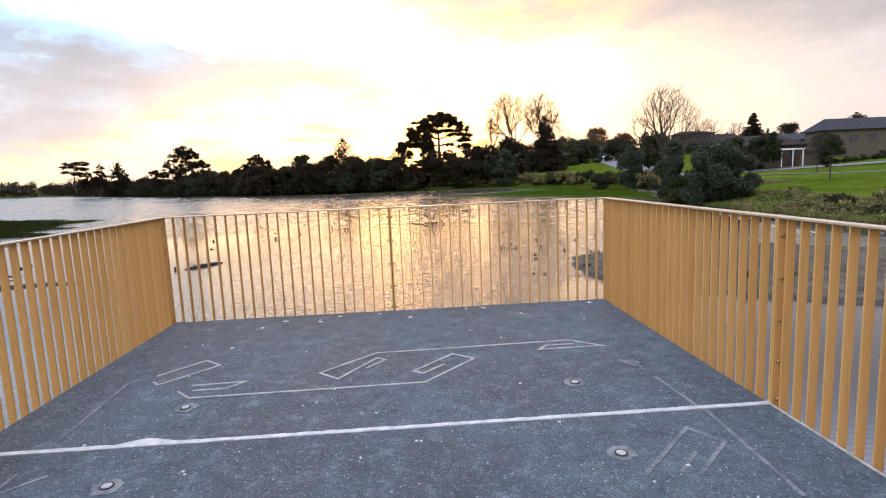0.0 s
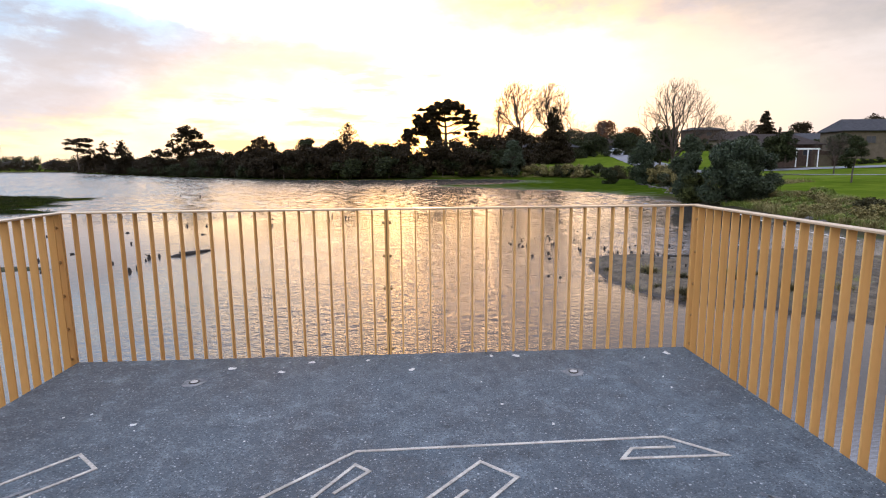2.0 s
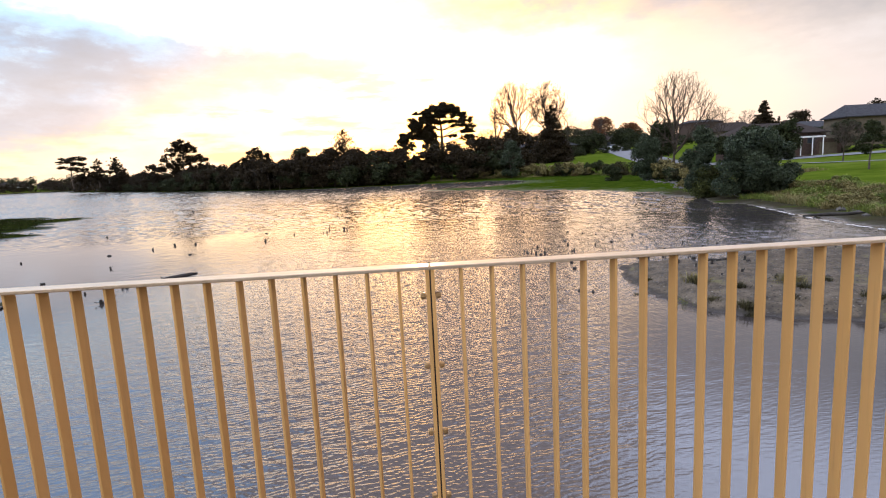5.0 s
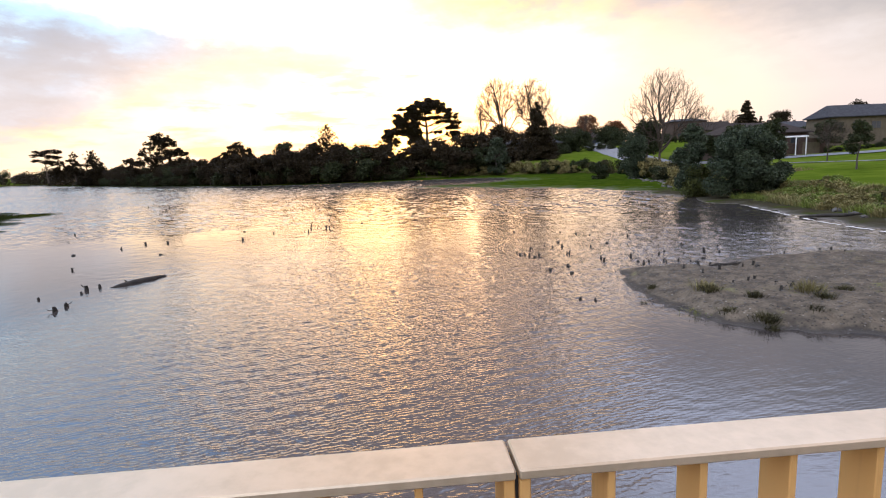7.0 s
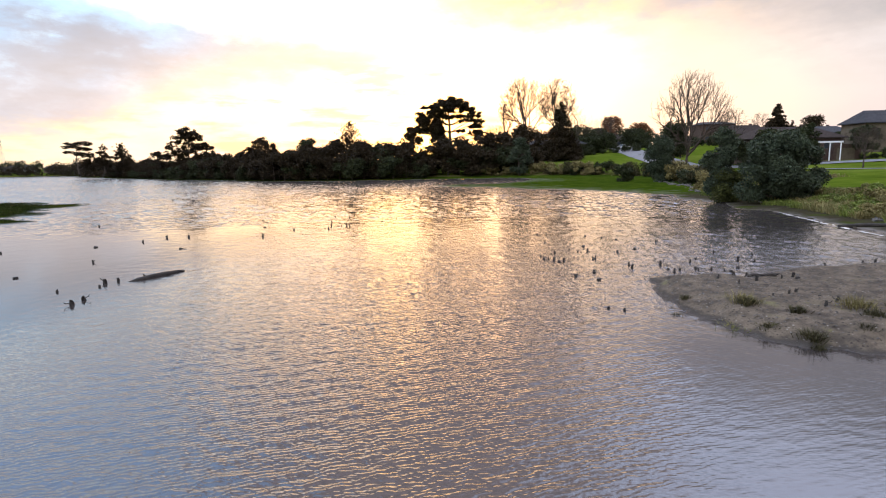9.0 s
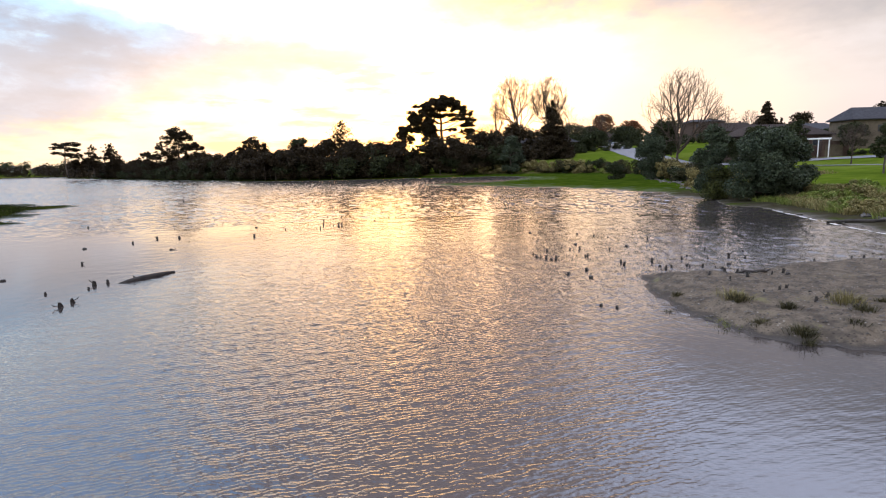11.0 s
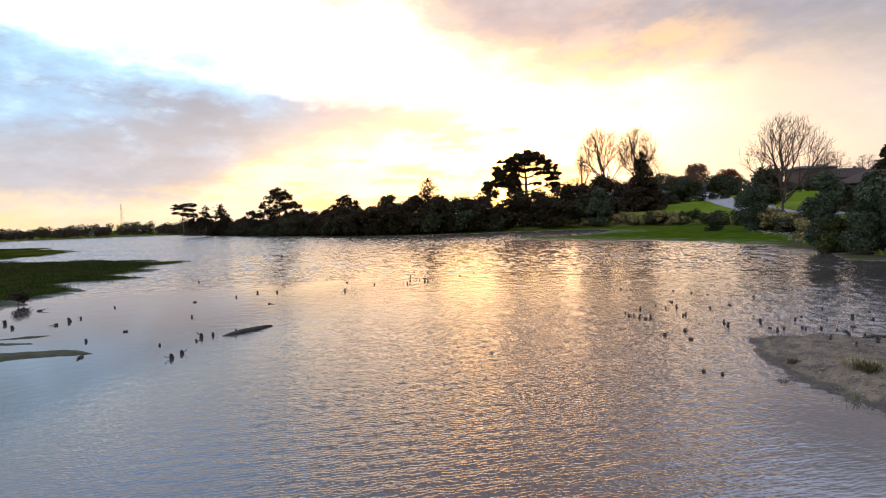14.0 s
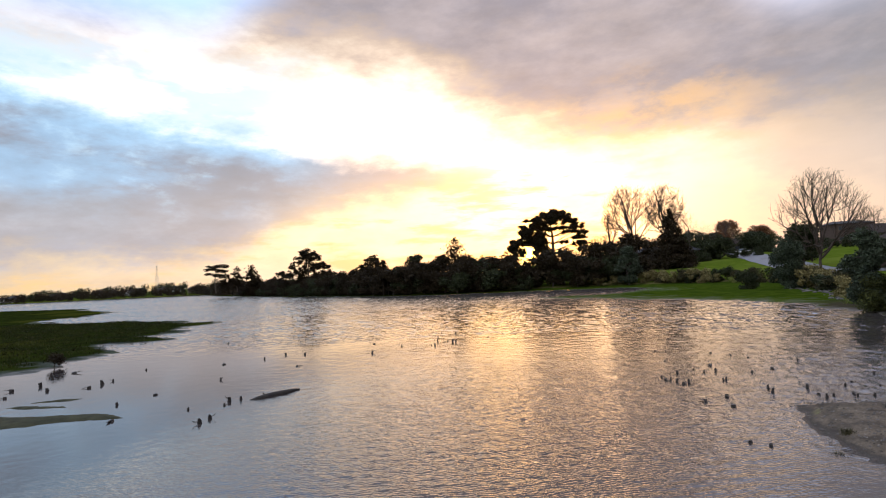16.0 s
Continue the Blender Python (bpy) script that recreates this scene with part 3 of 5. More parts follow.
def water_surface():
    """The lake as one sheet of real ripples, finer towards the deck; waves too short for the sheet become uneven facets of the same steepness."""
    r_ = np.random.default_rng(17)
    ang = np.radians(np.concatenate([np.arange(-54, 47, 0.165), np.arange(47, 306, 4.0)]))
    rad = np.concatenate([[0.4, 1.0, 1.8, 2.6, 3.2], np.geomspace(3.6, 430, 640), np.geomspace(450, 3500, 34)])
    a, r = np.meshgrid(ang, rad)
    x, y = r * np.sin(a), r * np.cos(a)
    gap = np.gradient(rad)[:, None]
    side = 0.10 + 0.90 * step(x + 0.10 * y, -11, 0.5)
    side = np.maximum(np.maximum(side, 0.95 * step(y, 20, 46)), 0.85 * step(9.2 - y, 0, 2.6) * step(x, -8.5, -5.0))
    lee = 1 - 0.84 * step(x - 0.30 * y, -0.6, 2.4) * step(-y, -13, -9)
    calm = 0.65 + 0.35 * step(rumple(x * 0.6, y, 9.0, 0.4), -0.5, 0.5)
    fresh = 1 + 0.60 * step(x, 5, 10) * step(y, 14, 18) * step(90 - y, 0, 40)
    amount = calm * side * lee * fresh * (1 - 0.36 * step(r, 9, 22) * (1 - 0.35 * step(r, 45, 85))) * step(420 - r, 0, 60)
    z, lost = np.zeros(x.shape), np.zeros(rad.size)
    count = 44
    for i in range(count):
        wl = 0.10 * (0.42 / 0.10) ** ((i / (count - 1)) ** 1.25) * r_.uniform(0.94, 1.06)
        way_, phase, slope = radians(-11 + 21 * r_.normal()), r_.uniform(0, math.tau), 0.150 / math.sqrt(count)
        seen = step(wl / gap, 2.6, 4.2)
        lost += slope ** 2 * (1 - seen[:, 0] ** 2) / 2
        z += seen * slope * wl / math.tau * np.sin(math.tau / wl * (x * math.sin(way_) + y * math.cos(way_) + 0.10 * rumple(x, y, 1.0, i * 0.7)) + phase)
    uneven = r_.normal(size=x.shape)
    soft_ = sum(np.roll(uneven, k, 1) for k in range(-2, 3)) / math.sqrt(5)
    far_ = step(r, 50, 90)
    uneven = (soft_ * (1 - far_) + uneven * far_) * (1 - 0.15 * step(r, 14, 30))
    z += uneven * np.sqrt(lost)[:, None] * gap / math.sqrt(2)
    # flat under the deck and behind it, where the sheet is coarse
    z *= amount * step(r, 3.6, 4.6) * step(radians(47) - a, 0, 0.06) * step(a + radians(54), 0, 0.06)
    me = bpy.data.meshes.new("water")
    ids = np.arange(x.size).reshape(x.shape)
    nxt_ = np.roll(ids, -1, 1)
    q = np.stack([ids[:-1], ids[1:], nxt_[1:], nxt_[:-1]], -1).reshape(-1, 4)
    co = np.stack([x, y, WATER + z], -1).reshape(-1, 3)
    me.from_pydata(co.tolist(), [], q[:, ::-1].tolist() + [ids[0].tolist()[::-1]])
    mid_r = (r[:-1] + r[1:]).ravel() / 2
    me.polygons.foreach_set("use_smooth", (mid_r < 34).tolist() + [True])
    me.attributes.new("ripple", "FLOAT", "POINT").data.foreach_set("value", (amount * step(45 - r, 0, 30)).ravel())
    me.materials.append(M["water"])
    me.update()
    return me


tagged(part("water", water_surface(), "water"), "rippled grey lake reflecting the sunset sky", "water", kind="structure")

# ---- the deck ----
DX, DY, BACK = 2.255, -0.035, -13.2
deck = tagged(part("floor", Geo().box(-DX, -2.722, -0.28, DX, DY, 0.0, 0.008), "deck"), "dark grey exposed-aggregate concrete viewing deck", "floor", kind="structure")
part("slab", Geo().box(-DX, BACK, -0.28, DX, -2.748, 0.0, 0.008), "deck", deck)
joint_rng = np.random.default_rng(29)
edge_x = np.linspace(-DX, DX, 90)
near_y, far_y = -2.754 + joint_rng.normal(size=90) * 0.0022, -2.716 + joint_rng.normal(size=90) * 0.0022
far_y[17:23] += np.array([0.018, 0.04, 0.052, 0.045, 0.025, 0.008])
g = Geo()
for i in range(89):
    corners = [(edge_x[i], near_y[i]), (edge_x[i + 1], near_y[i + 1]), (edge_x[i + 1], far_y[i + 1]), (edge_x[i], far_y[i])]
    g.add([(x, y, 0.004) for x, y in corners] + [(x, y, -0.1) for x, y in corners], [(0, 1, 2, 3), (0, 4, 5, 1), (2, 6, 7, 3)])
part("joint_strip", g, "joint", deck, "pale grey joint strip with smeared cement")


def strip(pts, width, closed=False, z=0.004):
    """A flat inlaid line along a polyline, mitred at its bends."""
    geo, p = Geo(), [Vector((x, y)) for x, y in pts]
    count = len(p)
    sides = []
    for i in range(count):
        a = p[i] - p[i - 1] if i or closed else p[1] - p[0]
        b = p[(i + 1) % count] - p[i] if i < count - 1 or closed else a
        a, b = a.normalized(), b.normalized()
        na_, nb_ = Vector((-a.y, a.x)), Vector((-b.y, b.x))
        m = (na_ + nb_)
        m = m.normalized() if m.length > 1e-6 else na_
        m *= min(width / 2 / max(m.dot(na_), 0.35), width * 1.3)
        sides.append((p[i] + m, p[i] - m))
    for i in range(count if closed else count - 1):
        (a, b), (c, d) = sides[i], sides[(i + 1) % count]
        geo.add([(*a, z), (*b, z), (*d, z), (*c, z), (*a, -0.01), (*b, -0.01), (*d, -0.01), (*c, -0.01)], [(0, 1, 2, 3), (0, 4, 5, 1), (1, 5, 6, 2), (2, 6, 7, 3), (3, 7, 4, 0)])
    return geo


part("edge_strip", Geo().box(DX - 0.016, BACK, -0.02, DX - 0.001, -2.76, 0.004), "inlay", deck, "pale edge strip")
for pts in ([(-1.71, -1.65), (-1.455, -1.35), (-1.305, -1.485), (-1.62, -1.83), (-1.68, -1.765)],
            [(-1.36, -1.885), (-1.00, -1.87), (-1.095, -1.975), (-1.32, -1.98)],
            [(-1.42, -1.98), (-1.295, -2.11), (0.27, -2.09), (0.65, -1.68), (0.50, -1.54), (0.19, -1.87), (0.26, -1.925), (0.42, -1.76)],
            [(-0.16, -1.75), (-0.02, -1.59), (-0.09, -1.53), (-0.34, -1.93), (-0.49, -1.79), (-0.10, -1.41), (1.47, -1.37), (1.69, -1.56), (1.18, -1.56), (1.26, -1.47), (1.48, -1.47)]):
    part("inlay_line", strip(pts, 0.017), "inlay", deck, "pale inlaid geometric line")
for pts in ([(1.25, -3.35), (1.64, -2.96), (1.75, -3.13), (1.48, -3.39)], [(1.40, -3.37), (1.56, -3.20)], [(1.66, -1.86), (1.79, -2.06)], [(1.68, -1.88), (1.81, -1.97)],
            [(-1.80, -2.70), (-1.86, -1.74), (-1.71, -1.65)], [(-1.79, -2.96), (-1.76, -4.4)], [(1.85, -2.76), (1.81, -3.60)], [(1.83, -2.70), (1.80, -2.25)], [(-1.78, -3.16), (-1.62, -3.00)],
            [(-1.50, -1.63), (-1.64, -1.77)]):
    part("scored_line", strip(pts, 0.022, z=0.003), "worn", deck, "worn, faded scored line")
rng = np.random.default_rng(5)


def disc(r0, r1, z0, z1, sides=20, wobble=0.0):
    geo = Geo()
    rr = [1 + wobble * rng.uniform(-1, 1) for _ in range(sides)]
    ring = lambda r, z: [(r * rr[i] * math.cos(math.tau * i / sides), r * rr[i] * math.sin(math.tau * i / sides), z) for i in range(sides)]
    if r0 <= 0:
        geo.add(ring(r1, z0) + ring(r1 * 0.93, z1) + [(0, 0, z1 * 1.15)], [(i, (i + 1) % sides, sides + (i + 1) % sides, sides + i) for i in range(sides)] + [(sides + i, sides + (i + 1) % sides, 2 * sides) for i in range(sides)])
    else:
        geo.add(ring(r0, z1) + ring(r1, z1) + ring(r1, z0), [(i, sides + i, sides + (i + 1) % sides, (i + 1) % sides) for i in range(sides)] + [(sides + i, 2 * sides + i, 2 * sides + (i + 1) % sides, sides + (i + 1) % sides) for i in range(sides)])
    return geo


light = thing("deck_light", -1.25, -0.48, 0, "small round steel light set into the concrete deck", "deck light", "deck lights")
part("collar", disc(0.030, 0.070, -0.005, 0.0035, 22, 0.14), "worn", light, "pale grout collar")
part("bezel", disc(0.022, 0.033, -0.005, 0.008), "gap", light, "dark recessed rim")
part("lens", disc(0, 0.025, 0.0, 0.009), "lens", light, "frosted lens")
for x, y in ((1.26, -0.48), (1.25, -2.26), (-1.25, -2.27), (-1.26, -3.14), (1.20, -3.17), (1.25, -5.0), (-1.25, -5.0)):
    copy_thing(light, pose(x, y, 0, 0, 0, 40 * x + 70 * y))
blob = disc(0, 0.016, -0.001, 0.004, 9, 0.45).mesh("bird_dropping", M["dropping"])
spots = [(-1.08, -0.25), (0.17, -0.355), (0.75, -0.13), (0.93, -0.14), (-0.55, -0.17), (-0.15, -0.16), (2.05, -0.17), (-0.72, -0.34), (-1.35, -1.05), (0.62, -0.6), (-0.5, -2.35), (0.2, -2.9), (-0.95, -3.05), (-1.62, -2.7)]
spots += [(rng.uniform(-2.1, 2.1), rng.uniform(-5.4, -0.2)) for _ in range(34)]
for i, (x, y) in enumerate(spots):
    ob = tagged(new("bird_dropping", blob), "small chalky white dropping on the deck", "dropping", "deck droppings")
    s = (1.5, 1.3, 0.9)[i % 3] if i < 9 else rng.uniform(0.2, 0.62)
    ob.matrix_basis = pose(x, y, 0.001, 0, 0, i * 47) @ Matrix.Diagonal((s * 1.3, s * 0.8, 0.8, 1))

# ---- the railings ----
RAIL, PITCH, DEEP, THIN = 1.087, 0.104, 0.050, 0.009
slat_mesh = Geo().box(-THIN / 2, 0, -0.27, THIN / 2, DEEP, RAIL - 0.0122, 0.0012).mesh("slat", M["bronze"])
plate_mesh = Geo().box(-0.006, -0.004, -0.27, 0.006, DEEP + 0.004, RAIL - 0.0122, 0.0015).mesh("plate", M["bronze"])
gap_mesh = Geo().box(-0.0025, 0.004, -0.26, 0.0025, DEEP - 0.004, RAIL - 0.013).mesh("spacer", M["gap"])
bolt_geo = Geo()
bolt_geo.tube([(-0.034, 0, 0), (-0.026, 0, 0), (-0.0175, 0, 0)], [0.009, 0.0125, 0.0125], 8)
bolt_geo.tube([(-0.0176, 0, 0), (0.0176, 0, 0)], [0.005, 0.005], 8)
bolt_geo.tube([(0.0175, 0, 0), (0.026, 0, 0), (0.034, 0, 0)], [0.0125, 0.0125, 0.009], 8)
bolt_mesh = bolt_geo.mesh("bolt", M["bolt"])


def railing(first, last, posts, m, caps, label):
    """A railing along its own x axis, its slats turned edge-on, deck side at y = 0 looking to +y."""
    rail = thing("railing", 0, 0, 0, label, "railing", "deck railings")
    rail.matrix_basis = m
    for a, b in caps:
        part("top_rail", Geo().box(a, -0.008, RAIL - 0.012, b, DEEP + 0.008, RAIL, 0.002), "cap", rail, "champagne metal top rail")
    for i in range(first, last + 1):
        x = i * PITCH
        if min(abs(x - q) for q in posts) > PITCH * 0.55:
            ob = part("slat", slat_mesh, "bronze", rail)
            ob.matrix_basis = pose(x, 0, 0)
    for q in posts:
        post = part("post", plate_mesh, "bronze", rail, "bolted double-plate post")
        post.matrix_basis = pose(q - 0.0085, 0, 0)
        for mesh, name, off in ((plate_mesh, "plate", 0.017), (gap_mesh, "spacer", 0.0085)):
            ob = part(name, mesh, "bronze", post)
            ob.matrix_basis = pose(off, 0, 0)
        for z in (0.982, 0.738, 0.496, 0.254, 0.03):
            ob = part("bolt", bolt_mesh, "bolt", post)
            ob.matrix_basis = pose(0.0085, DEEP * 0.5, z)
    return rail


railing(-21, 21, [0.0], pose(0, -0.030, 0), [(-2.315, -0.002), (0.002, 2.315)], "bronze slatted metal railing with pale top rail, deck end")
side_posts = [0.035, 2.73, 5.43, 8.13, 10.83]
side_caps = [(a + (0.045 if not i else 0.002), b - 0.002) for i, (a, b) in enumerate(zip([0.0] + side_posts[1:], side_posts[1:] + [12.9]))]
railing(1, 123, side_posts, pose(2.258, 0, 0, 0, 0, -90), side_caps, "bronze slatted metal railing along the deck's lawn side")
left_posts = [-q for q in side_posts]
left_caps = [(-b, -a) for a, b in side_caps]
railing(-123, -1, left_posts, pose(-2.258, 0, 0, 0, 0, 90), left_caps, "bronze slatted metal railing along the deck's marsh side")

# ---- the mud mound and the shallows ----
MOUND = [(6.2, 15.0), (5.9, 13.4), (5.5, 12.0), (5.5, 11.2), (5.9, 10.3), (6.2, 9.4), (6.7, 8.8), (7.4, 8.4), (8.5, 7.8), (10.2, 6.3), (12.0, 5.2), (15.5, 5.0), (18.5, 8.0),
         (18.6, 12.5), (16.2, 13.8), (14.6, 15.0), (13.2, 15.8), (11.6, 15.7), (10.1, 15.2), (9.0, 14.5), (8.3, 14.9), (7.2, 15.1)]


def patch(poly, step_, height, soft, seed, rough=0.05, wiggle=0.25):
    """A low bank of mud in the water, its outline uneven."""
    xs, ys = [p[0] for p in poly], [p[1] for p in poly]
    X, Y = np.meshgrid(np.arange(min(xs) - 0.8, max(xs) + 0.8, step_), np.arange(min(ys) - 0.8, max(ys) + 0.8, step_))
    d = inside_by(X, Y, poly) + rumple(X, Y, 0.45, seed) * wiggle
    Z = WATER - 0.10 + step(d, -0.45, soft) * (height + 0.10) + rumple(X, Y, 0.35, seed + 1) * rough * step(d, -0.2, 1.0) + rumple(X, Y, 0.09, seed + 2) * rough * 0.35 * step(d, -0.4, 0.4)
    geo, keep = Geo(), d > -1.0
    ny, nx = X.shape
    i = np.arange(nx * ny).reshape(ny, nx)
    ok = keep[:-1, :-1] & keep[1:, :-1] & keep[:-1, 1:] & keep[1:, 1:]
    q = np.stack([i[:-1, :-1][ok], i[:-1, 1:][ok], i[1:, 1:][ok], i[1:, :-1][ok]], -1)
    used, back = np.unique(q, return_inverse=True)
    geo.v = np.c_[X.ravel()[used], Y.ravel()[used], Z.ravel()[used]].tolist()
    geo.f = back.reshape(-1, 4).tolist()
    return geo


def mound_z(x, y):
    d = float(inside_by(np.array([x]), np.array([y]), MOUND)[0])
    return WATER - 0.10 + float(step(d, -0.45, 1.3)) * 0.38


tagged(part("mud_mound", patch(MOUND, 0.07, 0.28, 1.3, 0.7, 0.05), "mound", smooth=True), "grey-brown shelly mud mound rising from the lake", "mud bank", kind="structure")
for poly, label in (([(-17.9, 16.0), (-16.6, 15.75), (-15.3, 16.1), (-16.2, 16.45), (-17.6, 16.4)], "narrow strip of dark wet mud in the shallows"),
                    ([(-17.6, 16.75), (-16.2, 17.0), (-15.3, 17.8), (-16.2, 17.6), (-17.3, 17.1)], "narrow strip of dark wet mud in the shallows"),
                    ([(-17.5, 12.6), (-15.2, 13.4), (-14.4, 13.7), (-13.7, 14.1), (-11.6, 14.55), (-13.4, 15.25), (-14.7, 15.1), (-16.8, 15.0), (-18.5, 13.8)], "low grey-brown mud bar in the shallows")):
    tagged(part("mud_bar", patch(poly, 0.06, 0.06, 0.5, len(label) * 0.1, 0.02, 0.12), "mud", smooth=True), label, "mud bank", kind="structure")

log = thing("driftwood_log", -8.7, 17.4, WATER, "dark waterlogged driftwood log half sunk in the lake", "log", turn=math.degrees(math.atan2(1.4, 1.0)))
g = Geo().tube([(-0.95, 0.02, -0.03), (-0.6, -0.03, -0.01), (-0.1, 0.02, 0.0), (0.35, 0.0, 0.01), (0.75, 0.05, 0.01), (0.98, 0.03, 0.02)], [0.02, 0.09, 0.11, 0.10, 0.07, 0.02], 9)
part("trunk", g, "stump", log, smooth=True)
part("branch_stub", Geo().tube([(-0.35, 0, 0.04), (-0.38, 0.04, 0.12), (-0.40, 0.06, 0.15)], [0.035, 0.025, 0.012], 6), "stump", log)

rng = np.random.default_rng(11)


def stump_mesh(h, r, kind):
    """A dead mangrove stump: ragged top, flared foot, sometimes a snapped side branch."""
    geo, sides, rings = Geo(), 8, 5
    verts, faces = [], []
    for k in range(rings):
        f = k / (rings - 1)
        rad = r * (1.35 - 0.75 * f ** 0.6)
        for s in range(sides):
            a = math.tau * s / sides
            jag = rng.uniform(-0.22, 0.28) * h if k == rings - 1 else 0
            wob = rad * rng.uniform(0.8, 1.2)
            verts.append((wob * math.cos(a) + 0.25 * r * f, wob * math.sin(a), -0.22 + (h + 0.22) * f + jag))
    for k in range(rings - 1):
        for s in range(sides):
            t = (s + 1) % sides
            faces.append((k * sides + s, k * sides + t, (k + 1) * sides + t, (k + 1) * sides + s))
    faces.append(tuple((rings - 1) * sides + s for s in range(sides)))
    geo.add(verts, faces)
    if kind:
        a = rng.uniform(0, math.tau)
        geo.tube([(0, 0, h * 0.4), (math.cos(a) * r * 1.8, math.sin(a) * r * 1.8, h * 0.75), (math.cos(a) * r * 2.6, math.sin(a) * r * 2.6, h * (1.2 if kind == 1 else 0.5))], [r * 0.4, r * 0.3, r * 0.1], 5)
    return geo.mesh("stump", M["stump"])


stumps = [stump_mesh(h, r, k) for h, r, k in ((0.20, 0.045, 0), (0.26, 0.05, 1), (0.16, 0.07, 2), (0.12, 0.085, 0), (0.30, 0.055, 1), (0.22, 0.04, 0), (0.14, 0.11, 2))]


def put_stump(x, y, z, i, s=1.0, wide=1.9, label="short blackened mangrove stump standing in shallow water", group="mangrove stumps"):
    ob = tagged(new("stump", stumps[i % len(stumps)]), label, "stump", group)
    ob.matrix_basis = pose(x, y, z, rng.uniform(-9, 9), rng.uniform(-9, 9), rng.uniform(0, 360)) @ Matrix.Diagonal((s * wide, s * wide, s * 0.68, 1))


row_a = [(4.2, 18.9), (4.2, 18.4), (4.4, 18.5), (4.5, 18.2), (4.6, 17.8), (4.8, 18.0), (5.4, 24.8), (5.8, 24.7), (5.1, 22.1), (5.6, 20.2), (4.9, 19.6), (5.8, 19.7), (6.2, 19.8), (5.9, 18.2), (6.0, 18.3),
         (5.2, 16.0), (5.0, 14.9), (4.5, 15.5), (7.9, 23.2), (8.3, 22.5), (7.4, 23.9), (8.1, 20.0)]
row_b = [(6.7, 17.0), (6.6, 16.5), (7.7, 16.9), (7.6, 16.1), (7.8, 15.8), (7.6, 15.7), (4.5, 11.7), (4.2, 11.9), (9.2, 17.5), (8.8, 17.1), (8.4, 16.0), (8.4, 15.8), (8.2, 15.1), (10.5, 18.7), (9.6, 16.9),
         (8.8, 15.8), (9.1, 15.6), (9.15, 15.35), (9.7, 15.9), (10.5, 17.2), (10.8, 16.8), (11.0, 16.6), (13.9, 16.1), (14.3, 16.1), (12.5, 15.9)]
row_c = [(-19.5, 17.7), (-20.6, 19.0), (-19.0, 19.0), (-21.7, 23.2), (-22.2, 22.9), (-17.5, 19.4), (-17.6, 20.2), (-17.6, 20.8), (-13.7, 16.3), (-13.4, 17.8), (-18.2, 23.6), (-12.2, 14.2), (-10.6, 15.5),
         (-9.2, 13.9), (-9.2, 14.4), (-9.7, 16.0), (-9.85, 16.55), (-9.6, 16.8), (-14.8, 24.6), (-11.8, 27.4), (-12.9, 27.4), (-20.3, 20.0)]
row_d = [(-5.3, 29.3), (-5.1, 29.2), (-5.2, 30.9), (-5.5, 33.0), (-5.7, 35.8), (-4.3, 30.6), (-4.6, 30.7), (-4.1, 30.5), (-4.7, 35.2), (-4.8, 30.7)]
for i, (x, y) in enumerate(row_a + row_b):
    put_stump(x, y, WATER, int(rng.integers(0, 6)), rng.uniform(0.32, 0.58))
for i, (x, y) in enumerate(row_c):
    put_stump(x, y, WATER, int(rng.integers(0, 7)), rng.uniform(0.45, 0.8), 2.2, "squat blackened mangrove stump in the marsh shallows", "marsh stumps")
for i, (x, y) in enumerate(row_d):
    put_stump(x, y, WATER, (0, 5, 1)[i % 3], rng.uniform(0.55, 0.95), 1.25, "thin blackened stake out in open water", "far stakes")
for x, y in [(-13.4, 26.0), (-10.5, 23.4), (-8.0, 27.0), (-9.0, 31.0), (-7.0, 29.4), (-31, 62), (-27, 60), (-24, 58), (-20, 34), (-12.5, 20.5), (-2.4, 32.5), (-1.6, 34), (7.2, 19.4), (9.6, 21.5), (11.5, 18.0), (6.4, 21.0)]:
    put_stump(x, y, WATER, int(rng.integers(0, 7)), rng.uniform(0.3, 0.5) * (1 + y / 60))
for x, y in [(7.7, 13.5), (8.3, 13.8), (7.9, 12.9), (8.6, 13.7), (8.5, 13.1), (9.3, 13.3), (9.6, 13.3), (9.6, 13.1), (7.8, 11.4), (8.3, 11.6), (8.45, 11.6), (8.8, 11.3), (8.8, 10.8), (8.4, 10.6), (9.0, 11.0), (13.2, 14.3)]:
    put_stump(x, y, mound_z(x, y), int(rng.integers(0, 7)), rng.uniform(0.35, 0.7), 1.6, "small dark mangrove stump on the mud mound", "mound stumps")
plank = thing("driftwood_branch", 9.2, 13.9, mound_z(9.2, 13.9) + 0.04, "dark driftwood branch lying on the mud mound", "branch", turn=4)
part("stem", Geo().tube([(-0.55, 0, 0), (-0.3, 0.04, 0.03), (-0.05, 0.0, 0.01), (0.2, -0.05, 0.04), (0.42, 0.02, 0.01), (0.62, 0.09, 0.03)], [0.02, 0.045, 0.034, 0.042, 0.028, 0.01], 7), "stump", plank, smooth=True)

